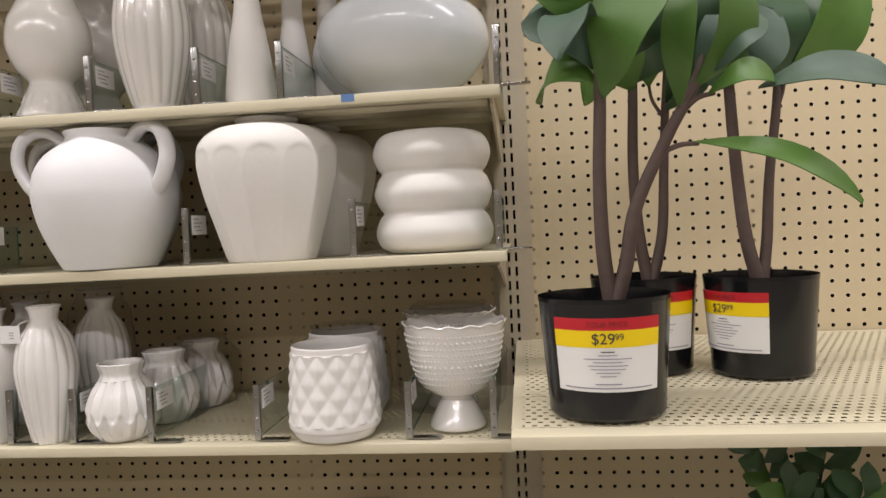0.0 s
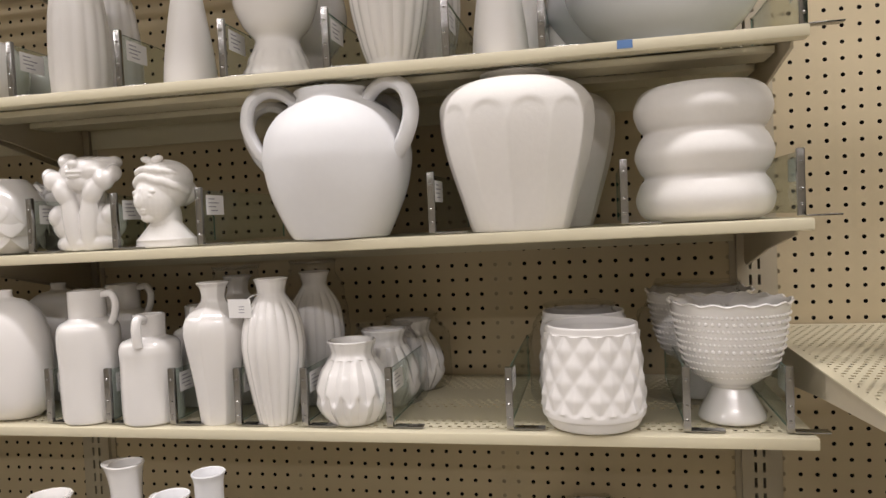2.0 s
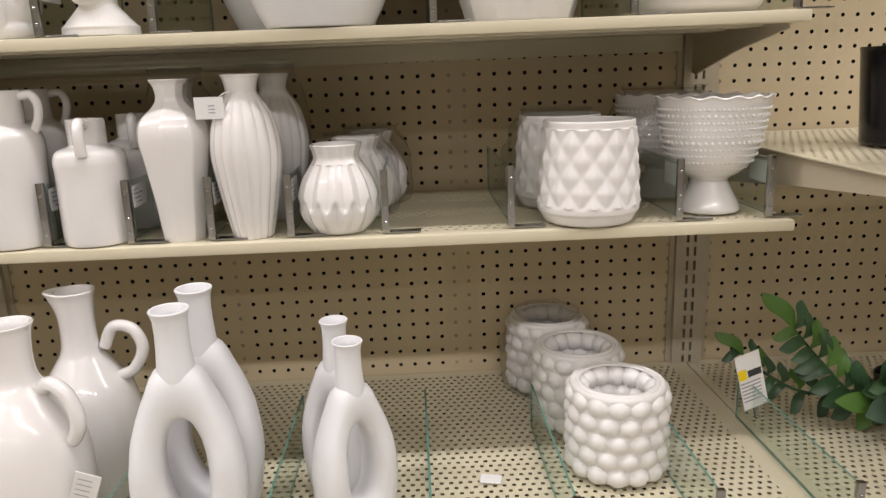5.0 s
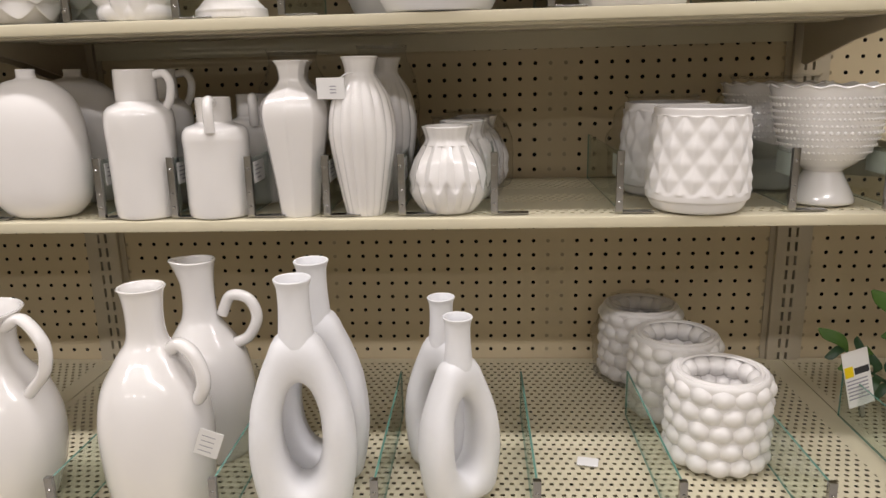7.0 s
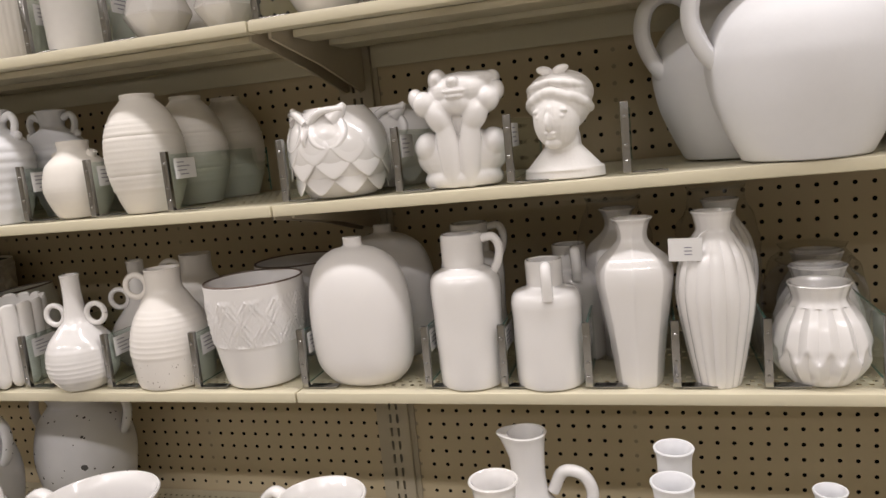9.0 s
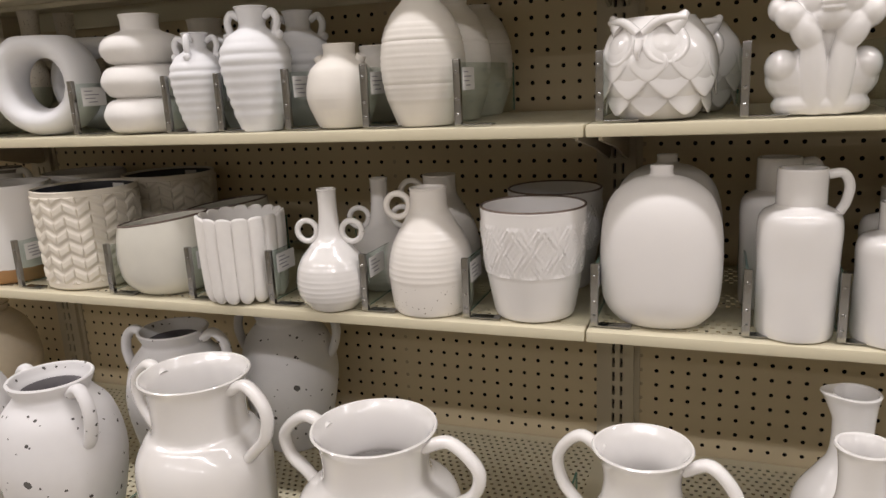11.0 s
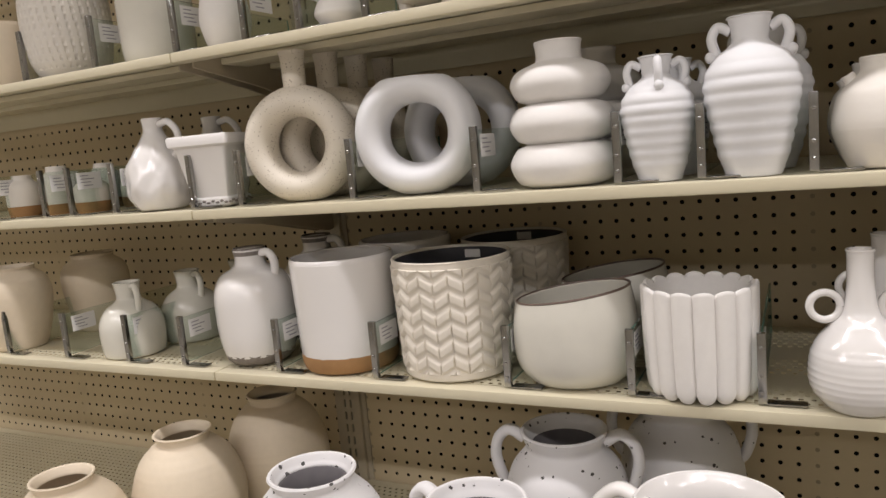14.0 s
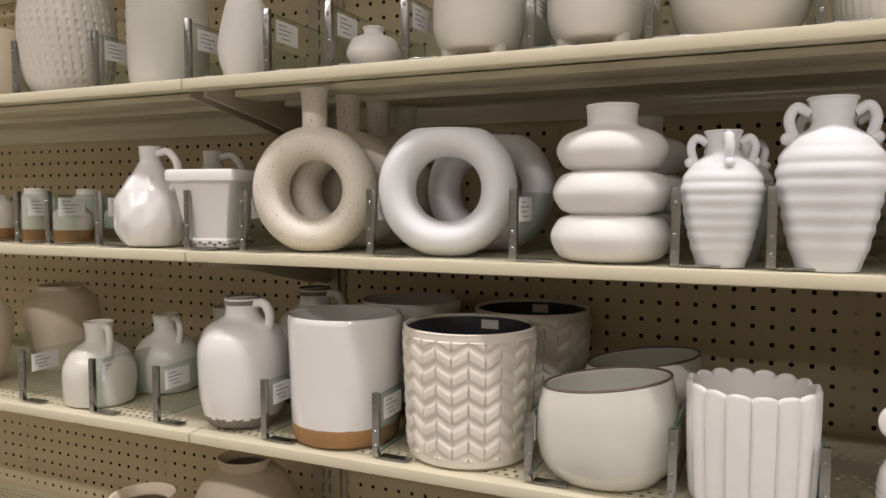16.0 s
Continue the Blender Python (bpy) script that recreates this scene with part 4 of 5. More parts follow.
ov = bmesh.new()
base = [(0.044, 0), (0.056, 0.003), (0.072, 0.022), (0.0775, 0.05), (0.0765, 0.085), (0.0715, 0.112)]
lathe(base, 72, 8, 0.004, 0.8, None, 0.78, bm=ov)
rimo = rim(0.0702, 0.1138, 0.0016, 0.78)
for b in (ov, rimo):
    for v in b.verts:
        v.co.z += 0.010 * max(0, (v.co.z - 0.04) / 0.085) * (v.co.x / 0.07)
vase("oval_pot", "off-white crackle-glazed oval pot with a dark chipped rim", -1.886, -0.29, SHELF_C, [("body", ov, M_CREAMY), ("rim", rimo, M_BROWNRIM, "dark chipped rim")], category="planter", backs=1, dy=0.135, dx=0.02, rz=12)


def chevron(th, r, z):
    if not 0.012 < z < 0.152:
        return r, z
    n = 13
    u = (th * n / (2 * math.pi)) % 1
    s = abs(u - 0.5) * 2
    v = ((z / 0.0215) + 0.55 * s) % 1
    seam = 1 if 0.06 < s < 0.94 else 0
    leaf = max(0, min(1, min(v, 0.80 - v) * 7)) if v < 0.8 else 0
    return r + 0.0034 * leaf * seam - 0.0008, z


keys = [(0.072, 0), (0.0755, 0.003), (0.0765, 0.012), (0.0790, 0.08), (0.082, 0.150), (0.083, 0.160)]
liner = lathe([(0.075, 0.03), (0.0768, 0.10), (0.0785, 0.157)], 48, 6, 0.002, 0.98)
vase("chevron_planter", "cream planter with raised chevron leaf relief and dark inside", -2.063, -0.263, SHELF_C, [("body", lathe(keys, 338, 34, 0.004, 0.35, chevron), M_CHEVRON), ("liner", liner, M_DARK, "charcoal inside"),
     ("sticker", box_bm(-0.012, 0.0742, 0.142, 0.012, 0.0748, 0.154), M_CARD, "white barcode sticker")], category="planter", backs=1, dy=0.17, dx=0.03)
keys = [(0.0695, 0.0245), (0.0725, 0.026), (0.074, 0.08), (0.0765, 0.150), (0.0765, 0.160), (0.0755, 0.164)]
keyb = [(0.064, 0), (0.0685, 0.003), (0.0720, 0.014), (0.0722, 0.0262), (0.069, 0.0270)]
vase("two_tone_planter", "glossy white planter with a raw tan clay base", -2.238, -0.271, SHELF_C, [("body", lathe(keys, 64, 7, 0.004, 0.8), M_GLOSS), ("base_band", lathe(keyb, 64, 4, closed=True, mod=lambda th, r, z: (r, z + (0.0015 * math.sin(37 * th) * math.sin(11 * th) if z > 0.02 else 0))), M_TAN, "raw tan clay base")], category="planter", backs=1, dy=0.16, dx=0.02)
keys = [(0.047, 0.010), (0.054, 0.014), (0.0600, 0.04), (0.0620, 0.08), (0.0605, 0.113), (0.050, 0.137), (0.030, 0.149), (0.0240, 0.156), (0.0235, 0.170), (0.0255, 0.176)]
keyb = [(0.040, 0), (0.047, 0.003), (0.0535, 0.011), (0.0552, 0.0148), (0.051, 0.0168)]
vase("milk_jug", "glossy white bottle jug with a chipped grey-brown base", -2.403, -0.279, SHELF_C, [("body", lathe(keys, 56, 8), M_GLOSS), ("base_band", lathe(keyb, 72, 4, closed=True, mod=lambda th, r, z: (r, z + (0.004 * abs(math.sin(7 * th + 1)) if z > 0.012 else 0))), M_GREYBASE, "chipped grey-brown base"),
     ("mouth", lathe([(0.0228, 0.166), (0.0240, 0.170), (0.0250, 0.1765), (0.0246, 0.1785)], 40, 4, 0.003, 0.9), M_GREYBASE, "grey worn mouth"),
     ("handle", tube([(0.022, 0, 0.170), (0.038, 0, 0.170), (0.047, 0, 0.155), (0.044, 0, 0.128)], 0.0066), M_GLOSS)], category="jug", backs=1, dy=0.13, dx=0.035)
keys = [(0.045, 0), (0.051, 0.003), (0.054, 0.03), (0.053, 0.055), (0.042, 0.078), (0.024, 0.092), (0.0195, 0.100), (0.0215, 0.120), (0.023, 0.124)]
vase("small_jug", "small glossy cream jug with a curved handle", -2.680, -0.283, SHELF_C, [("body", lathe(keys, 48, 8), M_CREAMY), ("handle", tube([(0.020, 0, 0.118), (0.034, 0, 0.118), (0.041, 0, 0.104), (0.038, 0, 0.080), (0.036, 0, 0.072)], 0.0055), M_CREAMY)], category="jug", backs=2, dy=0.105, dx=0.035, rz=-20)
keys = [(0.038, 0), (0.045, 0.003), (0.058, 0.05), (0.065, 0.10), (0.060, 0.128), (0.046, 0.142), (0.040, 0.148), (0.042, 0.154)]
vase("stoneware_vase", "cream stoneware vase with brushed bands", -2.985, -0.285, SHELF_C, [("body", lathe(keys, 48, 10, mod=rings_mod(0.006, 0.0006, 0.03, 0.13)), M_CREAM)], backs=1, dy=0.15, dx=0.04)

# ================================================================ base shelf, first bay
Y_D = -0.468
keys = [(0.050, 0), (0.058, 0.004), (0.066, 0.06), (0.0665, 0.115), (0.058, 0.158), (0.038, 0.195), (0.0245, 0.215), (0.0215, 0.240), (0.0235, 0.268), (0.0275, 0.279)]
vase("handled_bottle", "tall glossy white bottle vase with a side handle", -0.934, Y_D, SHELF_D, [("body", lathe(keys, 64, 8), M_GLOSS), ("handle", tube([(0.030, -0.004, 0.205), (0.046, -0.010, 0.213), (0.064, -0.014, 0.200), (0.073, -0.016, 0.172), (0.064, -0.012, 0.150), (0.053, -0.008, 0.142)], 0.0085), M_GLOSS)], category="bottle vase", rz=-4)
keys = [(0.048, 0), (0.055, 0.004), (0.062, 0.05), (0.064, 0.10), (0.056, 0.145), (0.036, 0.178), (0.0245, 0.198), (0.0215, 0.225), (0.0235, 0.262), (0.0265, 0.276)]
lip = lambda th, r, z: (r + max(0, z - 0.245) * 0.32 * max(0, math.cos(th - math.pi)) ** 6, z)
vase("spouted_jug", "tall glossy white jug with a pouring lip and ring handle", -0.921, -0.335, SHELF_D, [("body", lathe(keys, 64, 8, mod=lip), M_GLOSS), ("handle", tube([(0.030, 0, 0.200), (0.044, 0, 0.226), (0.068, 0, 0.222), (0.078, 0, 0.196), (0.064, 0, 0.168), (0.042, 0, 0.158)], 0.0078), M_GLOSS)], category="jug")


def loop_bottle(s, mat):
    """A bottle whose belly is an upright loop round an oval hole."""
    prof = curve_pts([(0.045, 0.0), (0.056, 0.012), (0.065, 0.06), (0.0665, 0.095), (0.061, 0.140), (0.050, 0.175), (0.036, 0.206), (0.0255, 0.226), (0.0, 0.236)], 10)
    zc, bm, rings, n, sides = 0.108, bmesh.new(), [], 88, 26
    for i in range(n):
        t = 2 * math.pi * i / n
        d = Vector((math.cos(t), math.sin(t)))
        inner = 1 / math.sqrt((d.x / 0.0245) ** 2 + (d.y / 0.062) ** 2)
        outer = 0.03
        while outer < 0.14:
            px, pz = abs(d.x * outer), zc + d.y * outer
            w = 0.0
            for p, q in zip(prof, prof[1:]):
                if p[1] <= pz <= q[1]:
                    w = p[0] + (q[0] - p[0]) * (pz - p[1]) / max(1e-6, q[1] - p[1])
            if pz < 0 or px > w:
                break
            outer += 0.0004
        mid, half = (inner + outer) / 2, (outer - inner) / 2
        dep = 0.034 - 0.010 * max(0, d.y) ** 2
        ring = []
        for k in range(sides):
            c, sn = math.cos(2 * math.pi * k / sides), math.sin(2 * math.pi * k / sides)
            rr = mid + half * math.copysign(abs(c) ** 0.85, c)
            ring.append(bm.verts.new((d.x * rr, dep * math.copysign(abs(sn) ** 0.8, sn), zc + d.y * rr)))
        rings.append(ring)
    for i in range(n):
        A, B = rings[i], rings[(i + 1) % n]
        for k in range(sides):
            bm.faces.new((A[k], A[(k + 1) % sides], B[(k + 1) % sides], B[k]))
    bmesh.ops.smooth_vert(bm, verts=bm.verts, factor=0.5, use_axis_x=True, use_axis_y=True, use_axis_z=True)
    nk = lathe([(0.014, 0.188), (0.0215, 0.206), (0.0225, 0.218), (0.0208, 0.234), (0.0190, 0.260), (0.0195, 0.282), (0.0228, 0.293)], 48, 7, 0.0032, 0.30)
    for b in (bm, nk):
        bmesh.ops.scale(b, vec=(s * 0.94, s, s), verts=b.verts)
    return [("body", bm, mat), ("neck", nk, mat)]


for x, y, rz, s in ((-0.751, Y_D - 0.018, 8, 1.0), (-0.747, Y_D + 0.060, 6, 1.0)):
    vase("loop_bottle", "tall satin white bottle vase with an oval hole", x, y, SHELF_D, loop_bottle(s, M_COOL), rz=rz, category="bottle vase")
for x, y, rz in ((-0.567, Y_D + 0.010, 38), (-0.590, Y_D + 0.085, -28)):
    vase("loop_bottle", "shorter satin white bottle vase with an oval hole", x, y, SHELF_D, loop_bottle(0.81, M_COOL), rz=rz, category="bottle vase")


body = lathe([(0.050, 0), (0.057, 0.004), (0.0625, 0.027), (0.0635, 0.09), (0.0635, 0.113), (0.0635, 0.122), (0.0600, 0.1265), (0.0555, 0.125)], 56, 6, 0.007, 0.8)
spots = []
for row in range(5):
    for k in range(14):
        th = 2 * math.pi * (k + 0.5 * (row % 2)) / 14
        spots.append(pose(0.0535 * math.cos(th), 0.0535 * math.sin(th), 0.0155 + row * 0.0236))
vase("bubble_pot", "glossy white planter covered in rows of round bumps", -0.225, -0.352, SHELF_D, [("body", body, M_SATIN), ("bump", ball(bmesh.new(), Vector((0, 0, 0)), 0.0172, 0.0172, 0.0148, 16), M_SATIN, "", spots)], category="planter", backs=2, dy=0.138, dx=-0.022)
tagp = thing("paper_scrap", "small blank white paper tag lying on the shelf", "paper", "", "", pose(-0.398, -0.372, SHELF_D + 0.001, 0, 0, -12))
part("sheet", box_bm(-0.014, -0.011, 0, 0.014, 0.011, 0.0006), M_CARD, tagp, "", False)
tagv = thing("paper_tag", "small white printed price tag tied to a bottle handle", "price tag", "", "", pose(-0.856, -0.51, SHELF_D + 0.102, 8, 22, 4))
part("card", box_bm(-0.014, -0.0004, -0.018, 0.014, 0.0004, 0.018), M_CARD, tagv, "", False)
for k in range(4):
    part("print_line", box_bm(-0.010, -0.0008, -0.012 + 0.007 * k, 0.006, -0.00041, -0.0112 + 0.007 * k), M_STRIPE, tagv, "", False)

# ================================================================ base shelf, two-handled urns
def urn_handles(r_rim, z_rim, r_low, z_low, out, rad):
    return [("handle", tube([(s * (r_rim - 0.006), 0, z_rim - 0.006), (s * (r_rim + out * 0.45), 0, z_rim + 0.006), (s * (r_rim + out), 0, z_rim - 0.022), (s * (r_rim + out * 0.92), 0, (z_rim + z_low) / 2 - 0.01), (s * (r_low + 0.012), 0, z_low + 0.012), (s * (r_low - 0.004), 0, z_low - 0.004)], rad, flat=0.8), M_GLOSS) for s in (1, -1)]


keys = [(0.055, 0), (0.060, 0.004), (0.076, 0.05), (0.080, 0.10), (0.070, 0.145), (0.048, 0.180), (0.042, 0.198), (0.041, 0.218), (0.046, 0.238), (0.053, 0.250)]
vase("handled_urn", "glossy white jug urn with two tall handles", -1.140, Y_D, SHELF_D, [("body", lathe(keys, 64, 8), M_GLOSS)] + urn_handles(0.050, 0.240, 0.062, 0.150, 0.047, 0.0085), category="urn", rz=-14)
keys = [(0.068, 0), (0.075, 0.004), (0.098, 0.05), (0.106, 0.10), (0.098, 0.145), (0.073, 0.165), (0.066, 0.177), (0.066, 0.198), (0.070, 0.220), (0.0775, 0.234)]
vase("handled_urn", "wide glossy white urn with two loop handles", -1.455, Y_D, SHELF_D, [("body", lathe(keys, 64, 8), M_GLOSS)] + urn_handles(0.074, 0.225, 0.094, 0.140, 0.062, 0.0095), category="urn", rz=-6)
keys = [(0.070, 0), (0.078, 0.004), (0.088, 0.05), (0.090, 0.12), (0.088, 0.165), (0.074, 0.195), (0.063, 0.206), (0.061, 0.230), (0.064, 0.262), (0.0725, 0.279)]
vase("handled_urn", "tall glossy white urn with two loop handles", -1.712, Y_D, SHELF_D, [("body", lathe(keys, 64, 8), M_GLOSS)] + urn_handles(0.069, 0.270, 0.083, 0.175, 0.052, 0.0095), category="urn", rz=-10)
# whitewashed pitted jars
keys = [(0.052, 0), (0.058, 0.004), (0.074, 0.055), (0.086, 0.12), (0.085, 0.16), (0.074, 0.202), (0.056, 0.226), (0.0505, 0.235), (0.055, 0.246), (0.058, 0.254)]
inn = lambda R, z0, z1: lathe([(R * 0.9, z0), (R, z1)], 40, 5, 0.002, 0.98)


def pit_handles():
    return [("handle", tube([(s * 0.054, 0, 0.240), (s * 0.074, 0, 0.251), (s * 0.091, 0, 0.238), (s * 0.096, 0, 0.212), (s * 0.088, 0, 0.182), (s * 0.079, 0, 0.170)], 0.0095, flat=0.8), M_PITTED) for s in (1, -1)]


vase("pitted_urn", "whitewashed pitted terracotta urn with two handles", -1.955, Y_D - 0.012, SHELF_D, [("body", lathe(keys, 64, 8, 0.006), M_PITTED), ("inside", inn(0.0435, 0.12, 0.237), M_GREYIN, "grey unglazed inside")] + pit_handles(), category="urn", rz=-16)
vase("pitted_urn", "whitewashed pitted terracotta urn with two handles", -1.918, -0.266, SHELF_D, [("body", lathe(keys, 64, 8, 0.006), M_PITTED), ("inside", inn(0.0435, 0.12, 0.237), M_GREYIN, "grey unglazed inside")] + pit_handles(), category="urn", rz=6)
vase("pitted_urn", "whitewashed pitted terracotta urn with two handles", -1.790, -0.125, SHELF_D, [("body", lathe(keys, 64, 8, 0.006), M_PITTED)] + pit_handles(), category="urn", rz=6)
keys = [(0.058, 0), (0.066, 0.004), (0.084, 0.06), (0.096, 0.13), (0.093, 0.175), (0.077, 0.220), (0.056, 0.247), (0.0475, 0.255), (0.051, 0.262), (0.054, 0.268)]
vase("pitted_jar", "whitewashed pitted terracotta jar with a dark mouth", -2.166, Y_D - 0.020, SHELF_D, [("body", lathe(keys, 64, 8, 0.006), M_PITTED), ("inside", inn(0.0408, 0.13, 0.255), M_GREYIN, "grey unglazed inside")], category="jar")
# cream globe jars
keys = [(0.050, 0), (0.058, 0.004), (0.080, 0.06), (0.089, 0.12), (0.086, 0.165), (0.072, 0.215), (0.050, 0.246), (0.040, 0.254), (0.0415, 0.264), (0.045, 0.272)]
band = rings_mod(0.011, 0.0007, 0.03, 0.22)
for x, y, s in ((-2.556, -0.322, 0.79), (-2.506, -0.150, 0.825), (-2.640, -0.485, 0.735)):
    k2 = [(a * 1.03, b * s) for a, b in keys]
    vase("globe_jar", "round cream stoneware jar with faint throwing rings", x, y, SHELF_D, [("body", lathe(k2, 64, 9, 0.005, mod=band), M_CREAM)], category="jar")

# ================================================================ top shelf
keys = [(0.046, 0), (0.050, 0.004), (0.044, 0.020), (0.034, 0.045), (0.032, 0.058), (0.048, 0.078), (0.059, 0.11), (0.056, 0.145), (0.042, 0.175), (0.036, 0.20), (0.042, 0.235), (0.048, 0.245)]
foot_relief = lambda th, r, z: (r + (0.0018 * abs(math.sin(9 * th)) * abs(math.sin(z * 160)) if z < 0.04 else 0), z)
vase("goblet_vase", "glossy white bulbous vase on a moulded pedestal foot", -0.675, -0.282, SHELF_A, [("body", lathe(keys, 90, 8, mod=foot_relief), M_GLOSS)], backs=1, dy=0.125)
keys = [(0.032, 0), (0.035, 0.003), (0.034, 0.010), (0.042, 0.035), (0.053, 0.085), (0.0555, 0.13), (0.048, 0.18), (0.036, 0.21), (0.040, 0.235)]
vase("fluted_vase", "glossy white fluted vase narrowing to the foot", -0.509, -0.285, SHELF_A, [("body", lathe(keys, 160, 8, mod=lambda th, r, z: (r * (1 - (0.05 if z > 0.012 else 0) * (1 - abs(math.cos(9 * th)))), z)), M_GLOSS)], backs=1, dy=0.125, dx=0.02)
keys = [(0.034, 0), (0.037, 0.003), (0.034, 0.04), (0.027, 0.09), (0.019, 0.14), (0.016, 0.18), (0.020, 0.225)]
for x, y in ((-0.359, -0.296), (-0.800, -0.302), (-0.285, -0.13), (-0.335, -0.16)):
    vase("flared_vase", "slim satin white vase with a flared foot", x, y, SHELF_A, [("body", lathe(keys, 48, 8), M_SATIN)])
M_BLUISH = material("bluish_white_glaze", (0.66, 0.69, 0.73), 0.14, grain=0.02, grain_scale=50, stain=0.05, stain_scale=8, bump=0.04, bump_scale=50)
keys = [(0.062, 0), (0.068, 0.003), (0.067, 0.010), (0.074, 0.018), (0.106, 0.045), (0.129, 0.085), (0.122, 0.125), (0.095, 0.150), (0.090, 0.158), (0.094, 0.168)]
vase("wide_bowl", "large glossy bluish white footed bowl vase with a wide belly", -0.147, -0.215, SHELF_A, [("body", lathe(keys, 72, 8), M_BLUISH)], category="bowl")
vase("wide_bowl", "large glossy bluish white footed bowl vase with a wide belly", -0.19, -0.135, SHELF_A, [("body", lathe([(a * 0.9, b) for a, b in keys], 72, 8), M_BLUISH)], category="bowl")
keys = [(0.036, 0), (0.041, 0.003), (0.043, 0.05), (0.041, 0.11), (0.034, 0.16), (0.030, 0.175)]
vase("fluted_vase", "white cylinder vase with soft vertical flutes", -0.984, -0.292, SHELF_A, [("body", lathe(keys, 120, 7, mod=lambda th, r, z: (r * (1 - 0.035 * (1 - abs(math.cos(7 * th)))), z)), M_SATIN)], backs=1, dy=0.11, dx=-0.02)
keys = [(0.026, 0), (0.033, 0.003), (0.046, 0.024), (0.049, 0.045), (0.044, 0.070), (0.030, 0.088), (0.022, 0.092)]
vase("round_vase", "small glossy white ball vase", -1.137, -0.290, SHELF_A, [("body", lathe(keys, 56, 7), M_GLOSS)], backs=1, dy=0.11)


def gem_pot(R, h):
    bm = bmesh.new()
    lev = [(R * 0.55, 0, 0), (R, h * 0.48, 0.5), (R * 0.72, h, 0), (R * 0.62, h, 0), (R * 0.55, h * 0.5, 0)]
    rings = [[bm.verts.new((r * math.cos(2 * math.pi * (k + o) / 8), r * math.sin(2 * math.pi * (k + o) / 8), z)) for k in range(8)] for r, z, o in lev]
    for i, (a, b) in enumerate(zip(rings, rings[1:])):
        sh = {0: 0, 1: 1}.get(i)
        for k in range(8):
            if sh is None:
                bm.faces.new((a[k], a[(k + 1) % 8], b[(k + 1) % 8], b[k]))
            elif sh == 0:
                bm.faces.new((a[k], a[(k + 1) % 8], b[k])); bm.faces.new((a[(k + 1) % 8], b[(k + 1) % 8], b[k]))
            else:
                bm.faces.new((a[k], a[(k + 1) % 8], b[(k + 1) % 8])); bm.faces.new((a[k], b[(k + 1) % 8], b[k]))
    bm.faces.new(rings[0][::-1]); bm.faces.new(rings[-1])
    bmesh.ops.bevel(bm, geom=list(bm.edges), offset=0.0012, segments=2, affect="EDGES")
    return bm


vase("gem_pot", "small glossy white pot with gem-cut facets", -1.384, -0.290, SHELF_A, [("body", gem_pot(0.047, 0.068), M_GLOSS)], category="pot", backs=1, dy=0.11)
vase("gem_pot", "small glossy white pot with gem-cut facets", -1.278, -0.292, SHELF_A, [("body", gem_pot(0.042, 0.062), M_GLOSS)], category="pot", rz=12)
keys = [(0.036, 0), (0.041, 0.003), (0.043, 0.05), (0.042, 0.09), (0.026, 0.115), (0.018, 0.122), (0.019, 0.140)]
vase("textured_jug", "white jug with a stippled surface", -1.512, -0.292, SHELF_A, [("body", lathe(keys, 48, 8, mod=wob), M_MATTE), ("handle", tube([(0.018, 0, 0.135), (0.036, 0, 0.138), (0.046, 0, 0.122), (0.040, 0, 0.098)], 0.006), M_MATTE)], category="jug", backs=1, dy=0.11)
keys = [(0.040, 0), (0.046, 0.003), (0.052, 0.03), (0.053, 0.07), (0.050, 0.11)]
vase("fluted_pot", "warm white pot with fine vertical flutes", -1.622, -0.285, SHELF_A, [("body", lathe(keys, 200, 7, mod=lambda th, r, z: (r * (1 - 0.02 * (1 - abs(math.cos(20 * th)))), z)), M_WARM)], category="pot")
keys = [(0.040, 0), (0.050, 0.004), (0.066, 0.030), (0.071, 0.060), (0.068, 0.085), (0.066, 0.095)]
vase("round_bowl", "warm white rounded bowl planter", -1.758, -0.270, SHELF_A, [("body", lathe(keys, 64, 8), M_WARM)], category="planter")


def footed(R, h):
    body = lathe([(R * 0.62, 0.012), (R * 0.82, 0.015), (R * 0.98, 0.035), (R, 0.06), (R * 0.97, h)], 56, 8)
    feet = []
    for k in range(3):
        th = 2 * math.pi * (k + 0.25) / 3 + math.pi
        b = bmesh.new()
        tube([(R * 0.62 * math.cos(th), R * 0.62 * math.sin(th), 0.022), (R * 0.66 * math.cos(th), R * 0.66 * math.sin(th), 0.0)], 0.013, 12, bm=b, r_end=0.008)
        feet.append(("foot", b, M_WARM))
    return [("body", body, M_WARM)] + feet


for x in (-2.044, -1.905):
    vase("footed_planter", "warm white round planter on three stub feet", x, -0.284, SHELF_A, footed(0.054, 0.115), category="planter", backs=1, dy=0.115)
keys = [(0.016, 0), (0.022, 0.002), (0.032, 0.014), (0.033, 0.022), (0.026, 0.036), (0.013, 0.042), (0.0125, 0.048), (0.014, 0.050)]
vase("squat_vase", "tiny matte white squat bud vase", -2.177, -0.300, SHELF_A, [("body", lathe(keys, 48, 6, 0.003), M_MATTE)])
keys = [(0.022, 0), (0.028, 0.003), (0.036, 0.03), (0.036, 0.05), (0.028, 0.09), (0.017, 0.125), (0.012, 0.15), (0.013, 0.165)]
vase("teardrop_vase", "matte white teardrop vase with a slim neck", -2.374, -0.298, SHELF_A, [("body", lathe(keys, 48, 8), M_MATTE)])
keys = [(0.048, 0), (0.053, 0.003), (0.056, 0.03), (0.0565, 0.10), (0.054, 0.16), (0.050, 0.18)]
chip = bmesh.new()
